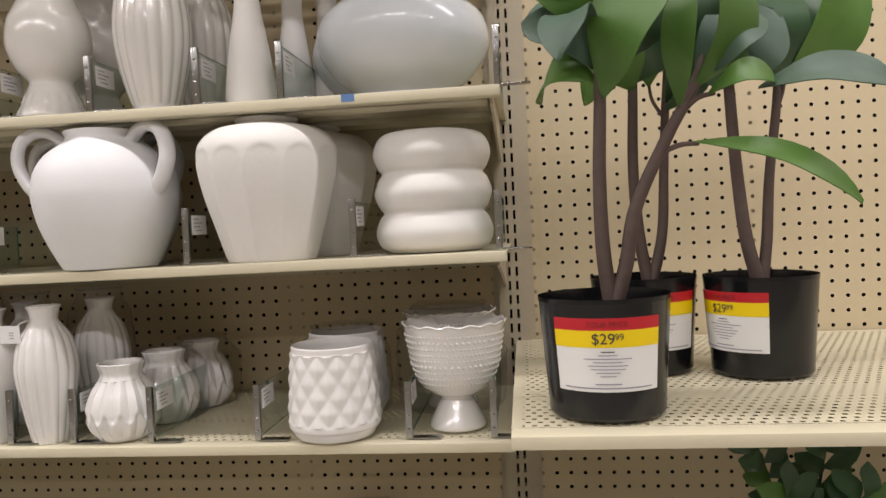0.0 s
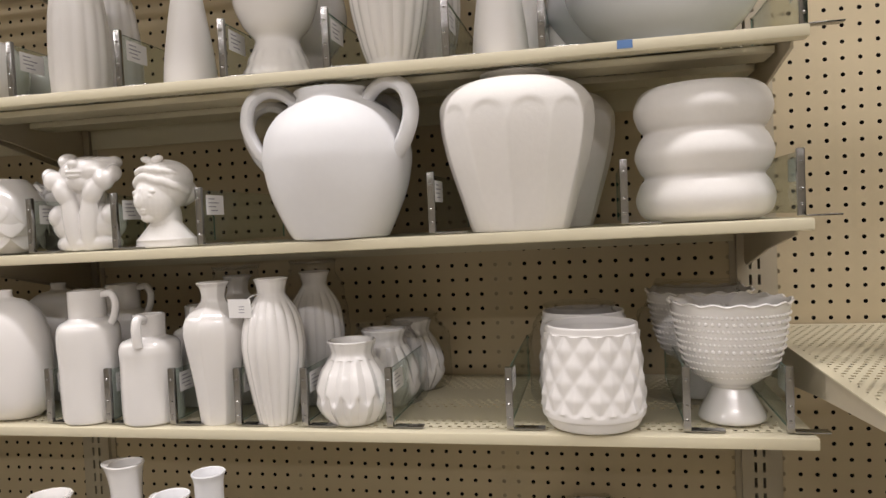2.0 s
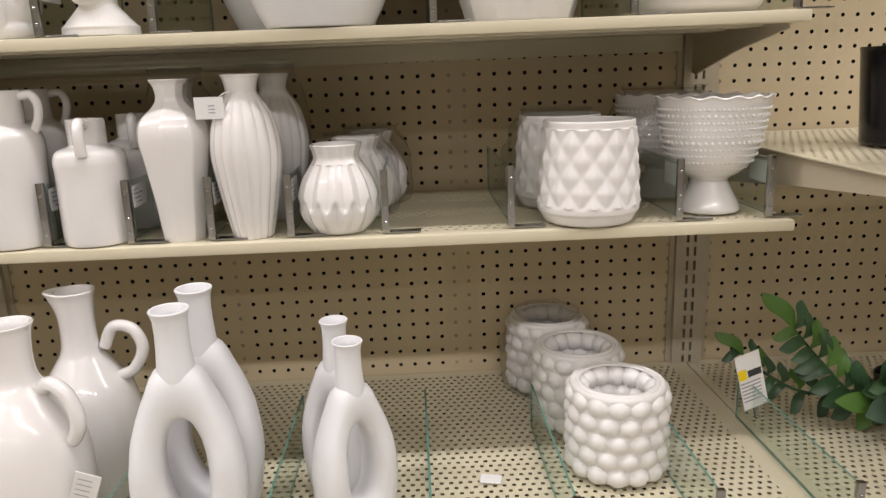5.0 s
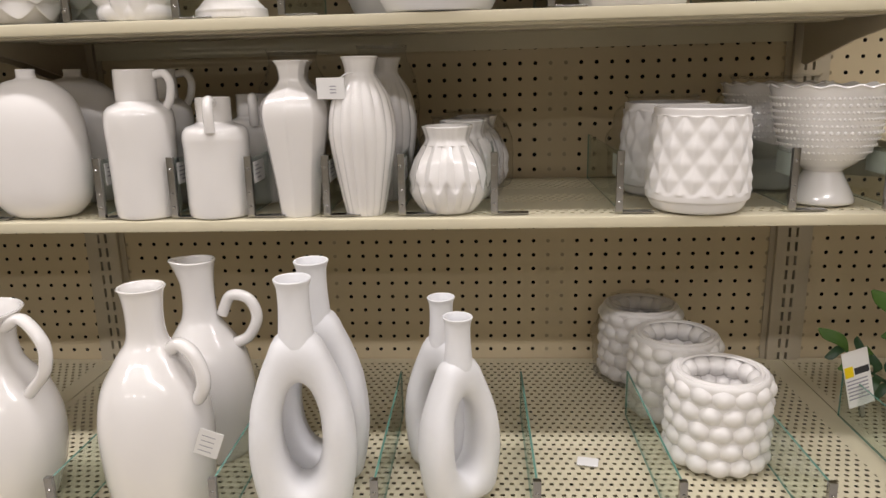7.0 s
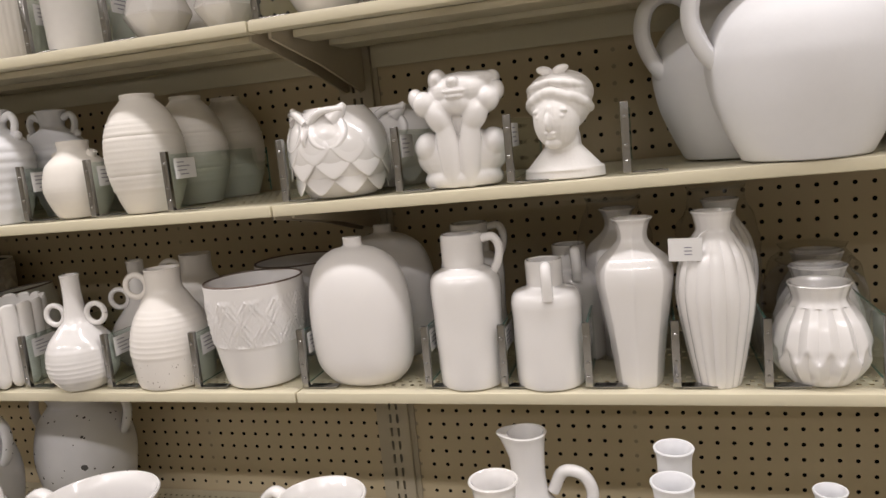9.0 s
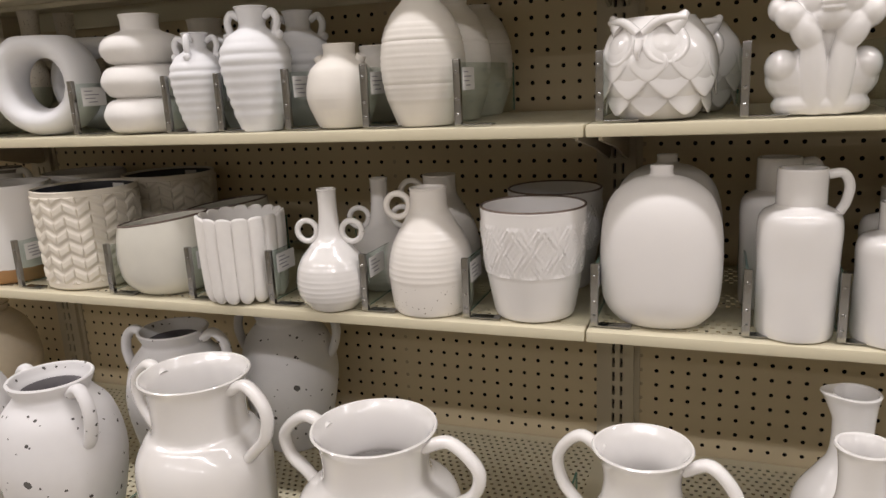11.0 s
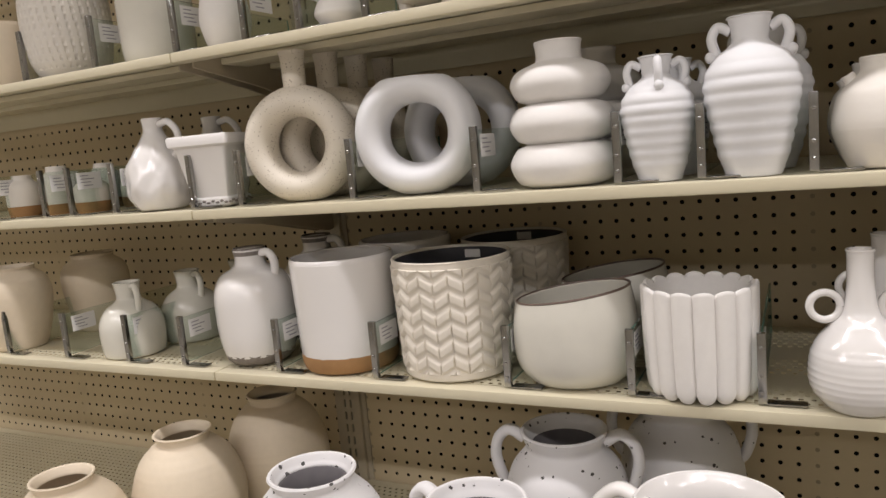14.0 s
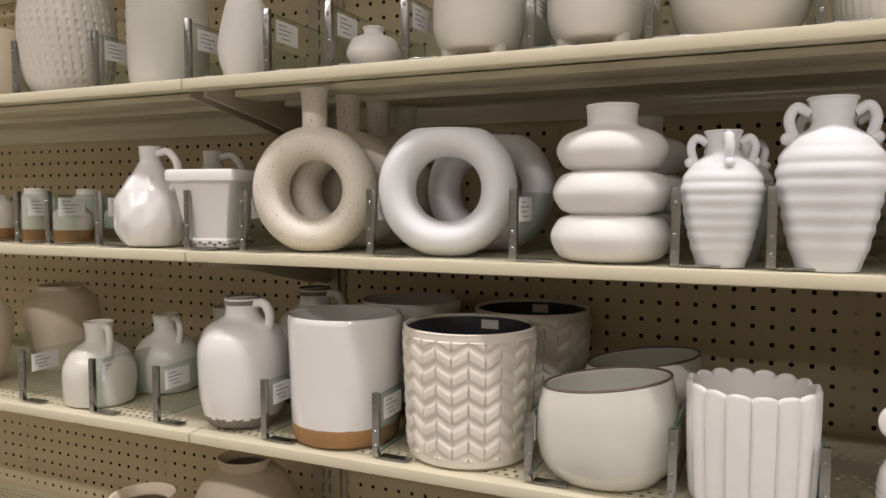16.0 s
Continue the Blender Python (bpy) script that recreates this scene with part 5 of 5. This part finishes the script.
for dx, dz, r in ((0, 0, 0.0042), (0.004, 0.004, 0.003), (-0.003, -0.004, 0.0026), (0.003, -0.006, 0.002)):
    ball(chip, Vector((0.012 + dx, -0.0555, 0.128 + dz)), r, 0.0012, r, 10)
vase("crackle_cylinder", "glossy cream crackle cylinder vase with a dark chip", -2.524, -0.283, SHELF_A, [("body", lathe(keys, 56, 7), M_CREAMY), ("chip", chip, M_GREYBASE, "dark chipped spot")])
notch = lambda th, r, z: (r - (0.0022 if (math.sin(th * 34 + 0.8 * math.floor(z / 0.0125)) > 0.35 and (z / 0.0125) % 1 < 0.5 and z > 0.015) else 0), z)
keys = [(0.042, 0), (0.050, 0.003), (0.064, 0.03), (0.071, 0.08), (0.071, 0.12), (0.064, 0.165), (0.060, 0.18)]
vase("notched_pot", "cream stoneware pot with rows of carved notches", -2.740, -0.272, SHELF_A, [("body", lathe(keys, 300, 14, mod=notch), M_WARM)], category="pot")
keys = [(0.040, 0), (0.045, 0.003), (0.050, 0.05), (0.048, 0.10), (0.044, 0.11)]
for x in (-2.885, -3.0):
    vase("stoneware_cup", "sandy brown stoneware cup with dark strokes", x, -0.285, SHELF_A, [("body", lathe(keys, 48, 7), M_CREAM)], category="cup")

# ================================================================ potted plants
M_POT = material("black_plastic_pot", (0.006, 0.006, 0.007), 0.20, grain=0.1, stain=0.2, stain_scale=8, bump=0.03)
M_SOIL = material("dark_soil", (0.022, 0.019, 0.014), 0.95, grain=0.5, grain_scale=200, bump=0.8, bump_scale=300)
M_BARK = material("grey_brown_stem", (0.085, 0.055, 0.045), 0.65, grain=0.2, grain_scale=90, stain=0.2, stain_scale=25, bump=0.35, bump_scale=110)
M_LEAF = material("green_leaf", (0.075, 0.165, 0.026), 0.48, grain=0.10, grain_scale=60, stain=0.20, stain_scale=12, bump=0.10, bump_scale=70, island=0.15)
M_LEAFD = material("dark_green_leaf", (0.030, 0.075, 0.028), 0.40, grain=0.10, grain_scale=60, stain=0.20, stain_scale=12, bump=0.10, bump_scale=70, island=0.2)
M_LEAFB = material("blue_green_leaf_back", (0.060, 0.105, 0.070), 0.5, grain=0.10, grain_scale=60, stain=0.15, stain_scale=12, bump=0.10, bump_scale=70, island=0.1)
M_RED = material("red_label_ink", (0.50, 0.012, 0.022), 0.45, grain=0.02)
M_YEL = material("yellow_label_ink", (0.85, 0.62, 0.0), 0.45, grain=0.02)


def leaf_bm(base, tip, width, normal=(0, -0.4, 1), droop=0.02, n=12, fold=0.12):
    """A broad leaf with a midrib fold, thickest past its middle."""
    bm = bmesh.new()
    b, t = Vector(base), Vector(tip)
    ax = t - b
    side = ax.cross(Vector(normal)).normalized()
    up = side.cross(ax).normalized()
    rows = []
    for i in range(n + 1):
        s = i / n
        w = width * 0.5 * (math.sin(math.pi * min(1, (s * 0.96 + 0.02)) ** 1.25) ** 0.75) * (1 + 0.05 * math.sin(9 * s))
        c = b + ax * s + up * (droop * 4 * s * (1 - s)) + side * 0.004 * math.sin(5 * s)
        row = []
        for k in (-1, -0.55, 0, 0.55, 1):
            wave = 0.03 * width * math.sin(11 * s + 3 * k) * abs(k)
            row.append(c + side * (w * k) + up * (fold * w * abs(k) + wave))
        rows.append(row)
    th = up * 0.0007
    top = [[bm.verts.new(p + th) for p in r] for r in rows]
    bot = [[bm.verts.new(p - th) for p in r] for r in rows]
    for i in range(n):
        for k in range(4):
            bm.faces.new((top[i][k], top[i][k + 1], top[i + 1][k + 1], top[i + 1][k]))
            bm.faces.new((bot[i][k + 1], bot[i][k], bot[i + 1][k], bot[i + 1][k + 1]))
        bm.faces.new((top[i][0], top[i + 1][0], bot[i + 1][0], bot[i][0]))
        bm.faces.new((top[i + 1][4], top[i][4], bot[i][4], bot[i + 1][4]))
    bm.faces.new((top[0][0], bot[0][0], bot[0][1], bot[0][2], bot[0][3], bot[0][4], top[0][4], top[0][3], top[0][2], top[0][1]))
    bm.faces.new((top[n][0], top[n][1], top[n][2], top[n][3], top[n][4], bot[n][4], bot[n][3], bot[n][2], bot[n][1], bot[n][0]))
    return bm


def wrap_strip(R0, R1, a0, a1, z0, z1, lift, h):
    """A thin curved sheet on the tapered pot wall between two angles and heights."""
    bm = bmesh.new()
    n = 24
    R = lambda z: R0 + (R1 - R0) * z / h
    V = [[[bm.verts.new(((R(z) + l) * math.sin(a0 + (a1 - a0) * i / n), -(R(z) + l) * math.cos(a0 + (a1 - a0) * i / n), z)) for z in (z0, z1)] for i in range(n + 1)] for l in (lift - 0.0004, lift)]
    for i in range(n):
        for l in (0, 1):
            bm.faces.new((V[l][i][0], V[l][i + 1][0], V[l][i + 1][1], V[l][i][1]))
        bm.faces.new((V[0][i][0], V[0][i + 1][0], V[1][i + 1][0], V[1][i][0]))
        bm.faces.new((V[0][i][1], V[0][i + 1][1], V[1][i + 1][1], V[1][i][1]))
    return bm


def text_on_pot(body, size, a_mid, z, R, lift=0.0012):
    cu = bpy.data.curves.new("price_text", "FONT")
    cu.body, cu.size, cu.align_x, cu.align_y = body, size, "CENTER", "CENTER"
    tmp = bpy.data.objects.new("price_text", cu)
    scene.collection.objects.link(tmp)
    bpy.context.view_layer.update()
    me = bpy.data.meshes.new_from_object(tmp.evaluated_get(bpy.context.evaluated_depsgraph_get()))
    bpy.data.objects.remove(tmp)
    bm = bmesh.new()
    bm.from_mesh(me)
    for v in bm.verts:
        a = a_mid + v.co.x / R
        v.co = Vector(((R + lift) * math.sin(a), -(R + lift) * math.cos(a), z + v.co.y))
    return bm


def plant_pot(label, x, y, turn, trunks, twigs, leaves):
    """A fig-like plant in a black pot with a wrapped price label; trunks, twigs and leaves are in world metres."""
    ob = thing("potted_plant", label, "plant", "potted plants", "", pose(x, y, PLANT_SHELF))
    h, R0, R1 = 0.124, 0.0625, 0.0705
    part("pot", lathe([(R0 - 0.006, 0), (R0, 0.004), (R0 + 0.001, 0.02), (R1, h - 0.004), (R1 + 0.0008, h)], 64, 6, 0.003, 0.30), M_POT, ob, "glossy black plastic pot")
    soil = part("soil", lathe([(R1 - 0.006, h - 0.022), (R1 - 0.006, h - 0.016), (0.03, h - 0.012), (0.001, h - 0.010)], 32, 4, closed=True), M_SOIL, ob)
    off = -Vector((x, y, PLANT_SHELF))
    for pts, r0, r1 in trunks:
        part("stem", tube([Vector(p) + off for p in pts], r0, 12, 6, r_end=r1), M_BARK, ob)
    for pts, r0, r1 in twigs:
        part("twig", tube([Vector(p) + off for p in pts], r0, 8, 5, r_end=r1), M_BARK, ob)
    for b, t, w, m, nv in leaves:
        part("leaf", leaf_bm(Vector(b) + off, Vector(t) + off, w * (1.0 if t[0] > 0.37 else 1.28), nv, 0.03), m, ob)
    a0, a1 = radians(turn - 49), radians(turn + 49)
    lab = part("price_label", wrap_strip(R0, R1, a0, a1, 0.034, 0.110, 0.0006, h), M_CARD, ob, "white price label with red and yellow bands")
    part("red_band", wrap_strip(R0, R1, a0, a1, 0.0975, 0.1101, 0.0010, h), M_RED, lab)
    part("yellow_band", wrap_strip(R0, R1, a0, a1, 0.080, 0.0975, 0.0010, h), M_YEL, lab)
    am = radians(turn)
    part("price", text_on_pot("$29", 0.0155, am - 0.06, 0.0885, R0 + 0.0062), M_INK, lab, "", False)
    part("price_cents", text_on_pot("99", 0.0095, am + 0.175, 0.0905, R0 + 0.0062), M_INK, lab, "", False)
    part("heading", text_on_pot("YOUR PRICE", 0.0075, am, 0.1035, R0 + 0.0070, 0.0013), material("dark_red_ink", (0.16, 0.01, 0.012), 0.5), lab, "", False)
    for k, w in enumerate((0.10, 0.14, 0.36, 0.22, 0.30, 0.26, 0.18, 0.12)):
        zz = 0.0755 - 0.0036 * k
        part("print_line", wrap_strip(R0, R1, am - w, am + w, zz - 0.00045, zz + 0.00045, 0.0010, h), M_INK if k == 0 else M_STRIPE, lab)
    part("print_line", wrap_strip(R0, R1, am - 0.72, am + 0.72, 0.0372, 0.0386, 0.0010, h), M_STRIPE, lab)
    part("print_line", wrap_strip(R0, R1, am - 0.2, am + 0.2, 0.0415, 0.0428, 0.0010, h), M_STRIPE, lab)
    return ob


UPF = (0, -0.75, 0.65)
front_fig = plant_pot("artificial fig plant in a black pot with a price label", 0.117, -0.508, -4,
          [([(0.126, -0.508, 1.295), (0.119, -0.508, 1.36), (0.118, -0.508, 1.44), (0.122, -0.508, 1.53), (0.124, -0.508, 1.62)], 0.0088, 0.006),
           ([(0.128, -0.510, 1.295), (0.143, -0.510, 1.345), (0.155, -0.510, 1.405), (0.192, -0.510, 1.482), (0.222, -0.51, 1.535), (0.245, -0.51, 1.60)], 0.0088, 0.005)],
          [([(0.186, -0.51, 1.464), (0.204, -0.515, 1.470), (0.222, -0.52, 1.470)], 0.0032, 0.0024), ([(0.204, -0.51, 1.502), (0.222, -0.515, 1.518), (0.24, -0.52, 1.522)], 0.0032, 0.0024)],
          [((0.218, -0.52, 1.472), (0.372, -0.545, 1.396), 0.034, M_LEAF, (0.2, -0.75, 0.6)), ((0.285, -0.515, 1.525), (0.404, -0.56, 1.508), 0.044, M_LEAFB, (0.05, -0.8, 0.55)), ((0.232, -0.52, 1.521), (0.300, -0.53, 1.524), 0.026, M_LEAF, (0.05, -0.8, 0.55)),
           ((0.124, -0.515, 1.525), (0.20, -0.56, 1.66), 0.072, M_LEAF, (-0.55, -0.7, 0.3)), ((0.120, -0.505, 1.545), (0.062, -0.46, 1.535), 0.05, M_LEAF, (0, -0.8, 0.6)),
           ((0.122, -0.52, 1.60), (0.072, -0.58, 1.555), 0.05, M_LEAFB, (-0.5, -0.6, 0.5)), ((0.118, -0.50, 1.56), (0.045, -0.50, 1.62), 0.055, M_LEAFB, (0.3, -0.9, 0.2)),
           ((0.205, -0.51, 1.51), (0.222, -0.53, 1.64), 0.030, M_LEAF, (-0.5, -0.8, 0.1)), ((0.22, -0.51, 1.53), (0.262, -0.52, 1.66), 0.045, M_LEAF, (0.5, -0.8, 0)),
           ((0.225, -0.50, 1.54), (0.30, -0.50, 1.60), 0.055, M_LEAFB, UPF), ((0.13, -0.50, 1.56), (0.17, -0.47, 1.66), 0.06, M_LEAFD, (0.3, -0.9, 0)), ((0.12, -0.50, 1.60), (0.06, -0.52, 1.70), 0.06, M_LEAF, (-0.3, -0.9, 0.2)),
           ((0.122, -0.49, 1.56), (0.085, -0.44, 1.66), 0.075, M_LEAFB, (-0.1, -0.95, 0.1)), ((0.124, -0.50, 1.57), (0.150, -0.45, 1.68), 0.07, M_LEAF, (0.1, -0.95, 0.1)), ((0.235, -0.50, 1.56), (0.225, -0.46, 1.68), 0.055, M_LEAFD, (0, -0.95, 0.1)), ((0.118, -0.51, 1.62), (0.035, -0.50, 1.655), 0.05, M_LEAF, (0, -0.8, 0.5))])
plant_pot("artificial fig plant in a black pot with a price label", 0.183, -0.288, 6,
          [([(0.192, -0.288, 1.295), (0.181, -0.285, 1.37), (0.177, -0.28, 1.46), (0.181, -0.275, 1.57), (0.182, -0.275, 1.66)], 0.0088, 0.006), ([(0.194, -0.288, 1.295), (0.212, -0.285, 1.37), (0.218, -0.28, 1.45), (0.224, -0.275, 1.54), (0.232, -0.275, 1.64)], 0.0080, 0.005)],
          [([(0.222, -0.275, 1.53), (0.208, -0.27, 1.556), (0.204, -0.27, 1.58)], 0.0028, 0.002)],
          [((0.182, -0.28, 1.58), (0.225, -0.30, 1.70), 0.07, M_LEAFD, (0.2, -0.95, 0)), ((0.180, -0.28, 1.57), (0.140, -0.29, 1.66), 0.06, M_LEAF, (-0.3, -0.9, 0.1)), ((0.224, -0.28, 1.55), (0.235, -0.30, 1.68), 0.045, M_LEAFD, (0.3, -0.95, 0)),
           ((0.224, -0.28, 1.54), (0.262, -0.28, 1.63), 0.04, M_LEAFD, (0.5, -0.85, 0)), ((0.204, -0.27, 1.575), (0.196, -0.27, 1.66), 0.04, M_LEAF, (-0.2, -0.95, 0)), ((0.18, -0.28, 1.60), (0.115, -0.26, 1.56), 0.05, M_LEAF, UPF)])
plant_pot("artificial fig plant in a black pot with a price label", 0.327, -0.325, -58,
          [([(0.328, -0.325, 1.295), (0.312, -0.325, 1.36), (0.304, -0.32, 1.45), (0.298, -0.32, 1.555), (0.294, -0.32, 1.64)], 0.0095, 0.0065), ([(0.330, -0.325, 1.295), (0.339, -0.322, 1.36), (0.345, -0.32, 1.44), (0.357, -0.32, 1.535), (0.362, -0.32, 1.62)], 0.0080, 0.005)],
          [([(0.354, -0.32, 1.52), (0.363, -0.322, 1.545), (0.366, -0.325, 1.565)], 0.003, 0.0025)],
          [((0.366, -0.33, 1.56), (0.447, -0.36, 1.685), 0.075, M_LEAF, (0.35, -0.9, 0.1)), ((0.358, -0.325, 1.56), (0.345, -0.34, 1.69), 0.06, M_LEAFD, (-0.2, -0.95, 0.1)), ((0.298, -0.325, 1.58), (0.352, -0.36, 1.64), 0.07, M_LEAFB, (0.1, -0.9, 0.3)),
           ((0.296, -0.325, 1.56), (0.262, -0.35, 1.61), 0.05, M_LEAFD, (-0.3, -0.8, 0.3)), ((0.36, -0.32, 1.58), (0.40, -0.30, 1.70), 0.06, M_LEAFD, (0.3, -0.9, 0)), ((0.294, -0.32, 1.60), (0.28, -0.33, 1.71), 0.06, M_LEAF, (-0.2, -0.95, 0))])
front_fig.location.x -= 0.011


def stem_plant(x, y, stems):
    ob = thing("leafy_plant", "small artificial plant with upright stems of glossy oval leaves", "plant", "leafy plants", "", pose(x, y, SHELF_D))
    part("pot", lathe([(0.034, 0), (0.038, 0.003), (0.043, 0.055), (0.044, 0.06)], 40, 5, 0.003, 0.4), M_POT, ob, "black plastic pot")
    part("soil", lathe([(0.040, 0.042), (0.040, 0.050), (0.001, 0.054)], 24, 4, closed=True), M_SOIL, ob)
    rnd = random.Random(int((x + 9) * 1000))
    for (tx, ty, tz) in stems:
        tip = Vector((tx, ty, tz)) - Vector((x, y, SHELF_D))
        base = Vector((tip.x * 0.08, tip.y * 0.08, 0.045))
        mid = (base + tip) / 2 + Vector((0, 0, 0.03))
        P = curve_pts([base, mid, tip], 8)
        part("stem", tube([base, mid, tip], 0.0035, 8, 6, r_end=0.0016), M_LEAFD, ob)
        n = 9
        for i in range(4, n * 2, 1):
            p = P[min(len(P) - 1, int(i / (n * 2) * (len(P) - 1)))]
            d = (tip - base).normalized()
            s = 1 if i % 2 else -1
            side = d.cross(Vector((0.25 * rnd.uniform(-1, 1), -1, 0.2))).normalized() * s
            L = rnd.uniform(0.045, 0.066)
            t = p + (side * 0.75 + d * 0.62 + Vector((0, -0.25, 0)) * rnd.uniform(0, 1)) * L
            part("leaf", leaf_bm(p, t, rnd.uniform(0.026, 0.034), (0.1 * rnd.uniform(-1, 1), -0.8, 0.5), 0.006, 7, 0.18), M_LEAFD if rnd.random() < 0.75 else M_LEAF, ob)
        part("leaf", leaf_bm(tip - Vector((0, 0, 0.005)), tip + Vector((0.004, -0.01, 0.05)), 0.026, (0, -1, 0.2), 0.004, 7), M_LEAFD, ob)
    return ob




def spray_plant(x, y, sprays, low_leaves):
    """A small plant whose arching stems carry pointed leaves, longest below; the stems' points are in world metres."""
    ob = thing("leafy_plant", "small artificial plant with arching sprays of pointed green leaves", "plant", "leafy plants", "", pose(x, y, SHELF_D))
    part("pot", lathe([(0.034, 0), (0.038, 0.003), (0.043, 0.050), (0.044, 0.055)], 40, 5, 0.003, 0.4), M_POT, ob, "black plastic pot")
    part("soil", lathe([(0.040, 0.038), (0.040, 0.045), (0.001, 0.049)], 24, 4, closed=True), M_SOIL, ob)
    off = -Vector((x, y, SHELF_D))
    rnd = random.Random(41)
    for pts, count, long_leaf, mat in sprays:
        P = [Vector(p) + off for p in pts]
        part("stem", tube(P, 0.0034, 8, 6, r_end=0.0016), M_LEAFD, ob)
        line = curve_pts(P, 8)
        for i in range(count):
            u = 0.28 + 0.68 * i / (count - 1)
            k = min(len(line) - 2, int(u * (len(line) - 1)))
            p, d = line[k], (line[k + 1] - line[k]).normalized()
            side = d.cross(Vector((0, -1, 0.15))).normalized() * (1 if i % 2 else -1)
            size = long_leaf * (1.05 - 0.25 * u) * rnd.uniform(0.9, 1.08)
            tip = p + (side * 0.80 + d * 0.55 + Vector((0, rnd.uniform(-0.35, 0.05), 0.05))).normalized() * size
            part("leaf", leaf_bm(p, tip, size * 0.46, (0.25 * rnd.uniform(-1, 1), -0.9, 0.45), 0.006, 9, 0.22), mat if rnd.random() < 0.88 else M_LEAF, ob)
        d = (line[-1] - line[-3]).normalized()
        part("leaf", leaf_bm(line[-1] - d * 0.01, line[-1] + d * long_leaf * 1.15, long_leaf * 0.52, (0.2, -0.95, 0.2), 0.005, 9, 0.2), M_LEAF, ob)
    for b, t, w, m in low_leaves:
        part("leaf", leaf_bm(Vector(b) + off, Vector(t) + off, w, (0.1, -0.75, 0.65), 0.010, 9, 0.2), m, ob)
    return ob


spray_plant(0.255, -0.235,
            [([(0.235, -0.270, 0.812), (0.160, -0.275, 0.812), (0.110, -0.255, 0.862), (0.066, -0.238, 0.918)], 18, 0.054, M_LEAFD),
             ([(0.240, -0.240, 0.812), (0.110, -0.240, 0.806), (0.045, -0.220, 0.832), (0.004, -0.208, 0.868)], 13, 0.040, M_LEAFD),
             ([(0.240, -0.260, 0.812), (0.190, -0.290, 0.822), (0.175, -0.310, 0.850)], 9, 0.058, M_LEAFD)],
            [((0.175, -0.300, 0.800), (0.090, -0.325, 0.838), 0.032, M_LEAF), ((0.185, -0.300, 0.800), (0.118, -0.350, 0.826), 0.034, M_LEAFB), ((0.195, -0.310, 0.800), (0.148, -0.372, 0.812), 0.034, M_LEAFB),
             ((0.170, -0.290, 0.815), (0.240, -0.325, 0.835), 0.038, M_LEAFD), ((0.190, -0.300, 0.805), (0.262, -0.350, 0.805), 0.040, M_LEAFD), ((0.200, -0.310, 0.800), (0.262, -0.395, 0.792), 0.040, M_LEAFD),
             ((0.195, -0.310, 0.800), (0.200, -0.395, 0.800), 0.038, M_LEAFD), ((0.180, -0.280, 0.815), (0.200, -0.285, 0.880), 0.036, M_LEAFD), ((0.210, -0.280, 0.815), (0.280, -0.300, 0.865), 0.036, M_LEAFB),
             ((0.200, -0.270, 0.805), (0.150, -0.310, 0.800), 0.038, M_LEAFD), ((0.230, -0.300, 0.800), (0.300, -0.330, 0.830), 0.040, M_LEAFD), ((0.225, -0.300, 0.800), (0.235, -0.345, 0.850), 0.036, M_LEAFD)])
stem_plant(0.40, -0.24, [(0.345, -0.22, 1.06), (0.37, -0.27, 1.00), (0.45, -0.22, 1.08), (0.47, -0.28, 1.0)])
stem_plant(0.62, -0.24, [(0.57, -0.22, 1.06), (0.60, -0.27, 1.00), (0.67, -0.22, 1.06)])
ptag = thing("plant_tag", "white printed price tag with a yellow corner on a clip", "price tag", "", "", pose(-0.010, -0.285, SHELF_D + 0.082, -4, -13, 12))
part("card", box_bm(-0.020, -0.0004, -0.040, 0.020, 0.0004, 0.044), M_CARD, ptag, "", False)
part("yellow_patch", box_bm(-0.019, -0.0009, 0.006, -0.006, -0.00045, 0.022), M_YEL, ptag, "yellow corner patch", False)
part("price", box_bm(-0.004, -0.0009, 0.008, 0.018, -0.00045, 0.018), M_INK, ptag, "", False)
for k in range(6):
    part("print_line", box_bm(-0.018, -0.0009, -0.028 + 0.0055 * k, 0.014, -0.00045, -0.0262 + 0.0055 * k), M_STRIPE, ptag, "", False)
part("clip", box_bm(-0.003, 0.0004, -0.060, 0.003, 0.006, -0.03), M_CHROME, ptag, "steel clip", False)
chip_tag = thing("shelf_sticker", "small blue sticker on the shelf edge", "sticker", "", "", pose(-0.205, -0.3525, SHELF_A - 0.007))
part("sticker", box_bm(-0.009, -0.0005, -0.005, 0.009, 0.0, 0.005), material("blue_sticker", (0.10, 0.20, 0.42), 0.5), chip_tag, "", False)


def plastic_bag(x, y, z, R, h):
    """A crinkled clear bag pulled over a wrapped vase at the back."""
    def crumple(th, r, zz):
        k = noise.noise(Vector((math.cos(th) * 3.1, math.sin(th) * 3.1, zz * 42 + x * 9)))
        return r * (1 + 0.10 * k * min(1, zz / 0.05)), zz + 0.006 * k * (zz / h)
    ob = new("plastic_bag", finish("plastic_bag", lathe([(R * 0.9, 0.001), (R * 1.05, 0.01), (R * 1.08, h * 0.5), (R * 1.0, h * 0.8), (R * 0.7, h * 0.98), (R * 0.75, h * 1.06)], 48, 8, 0.0006, 0.02, crumple), M_WRAP))
    tagged(ob, "crinkled clear plastic bag over a wrapped vase", "plastic bag", "plastic bags")
    ob.location = (x, y, z)


plastic_bag(-0.677, -0.192, SHELF_C, 0.048, 0.205)
plastic_bag(-0.806, -0.192, SHELF_C, 0.048, 0.200)
plastic_bag(-0.566, -0.192, SHELF_C, 0.058, 0.110)
plastic_bag(-0.548, -0.097, SHELF_C, 0.058, 0.112)
plastic_bag(-0.274, -0.175, SHELF_C, 0.070, 0.132)
plastic_bag(-0.105, -0.138, SHELF_C, 0.082, 0.154)
plastic_bag(-0.269, -0.080, SHELF_D, 0.073, 0.128)
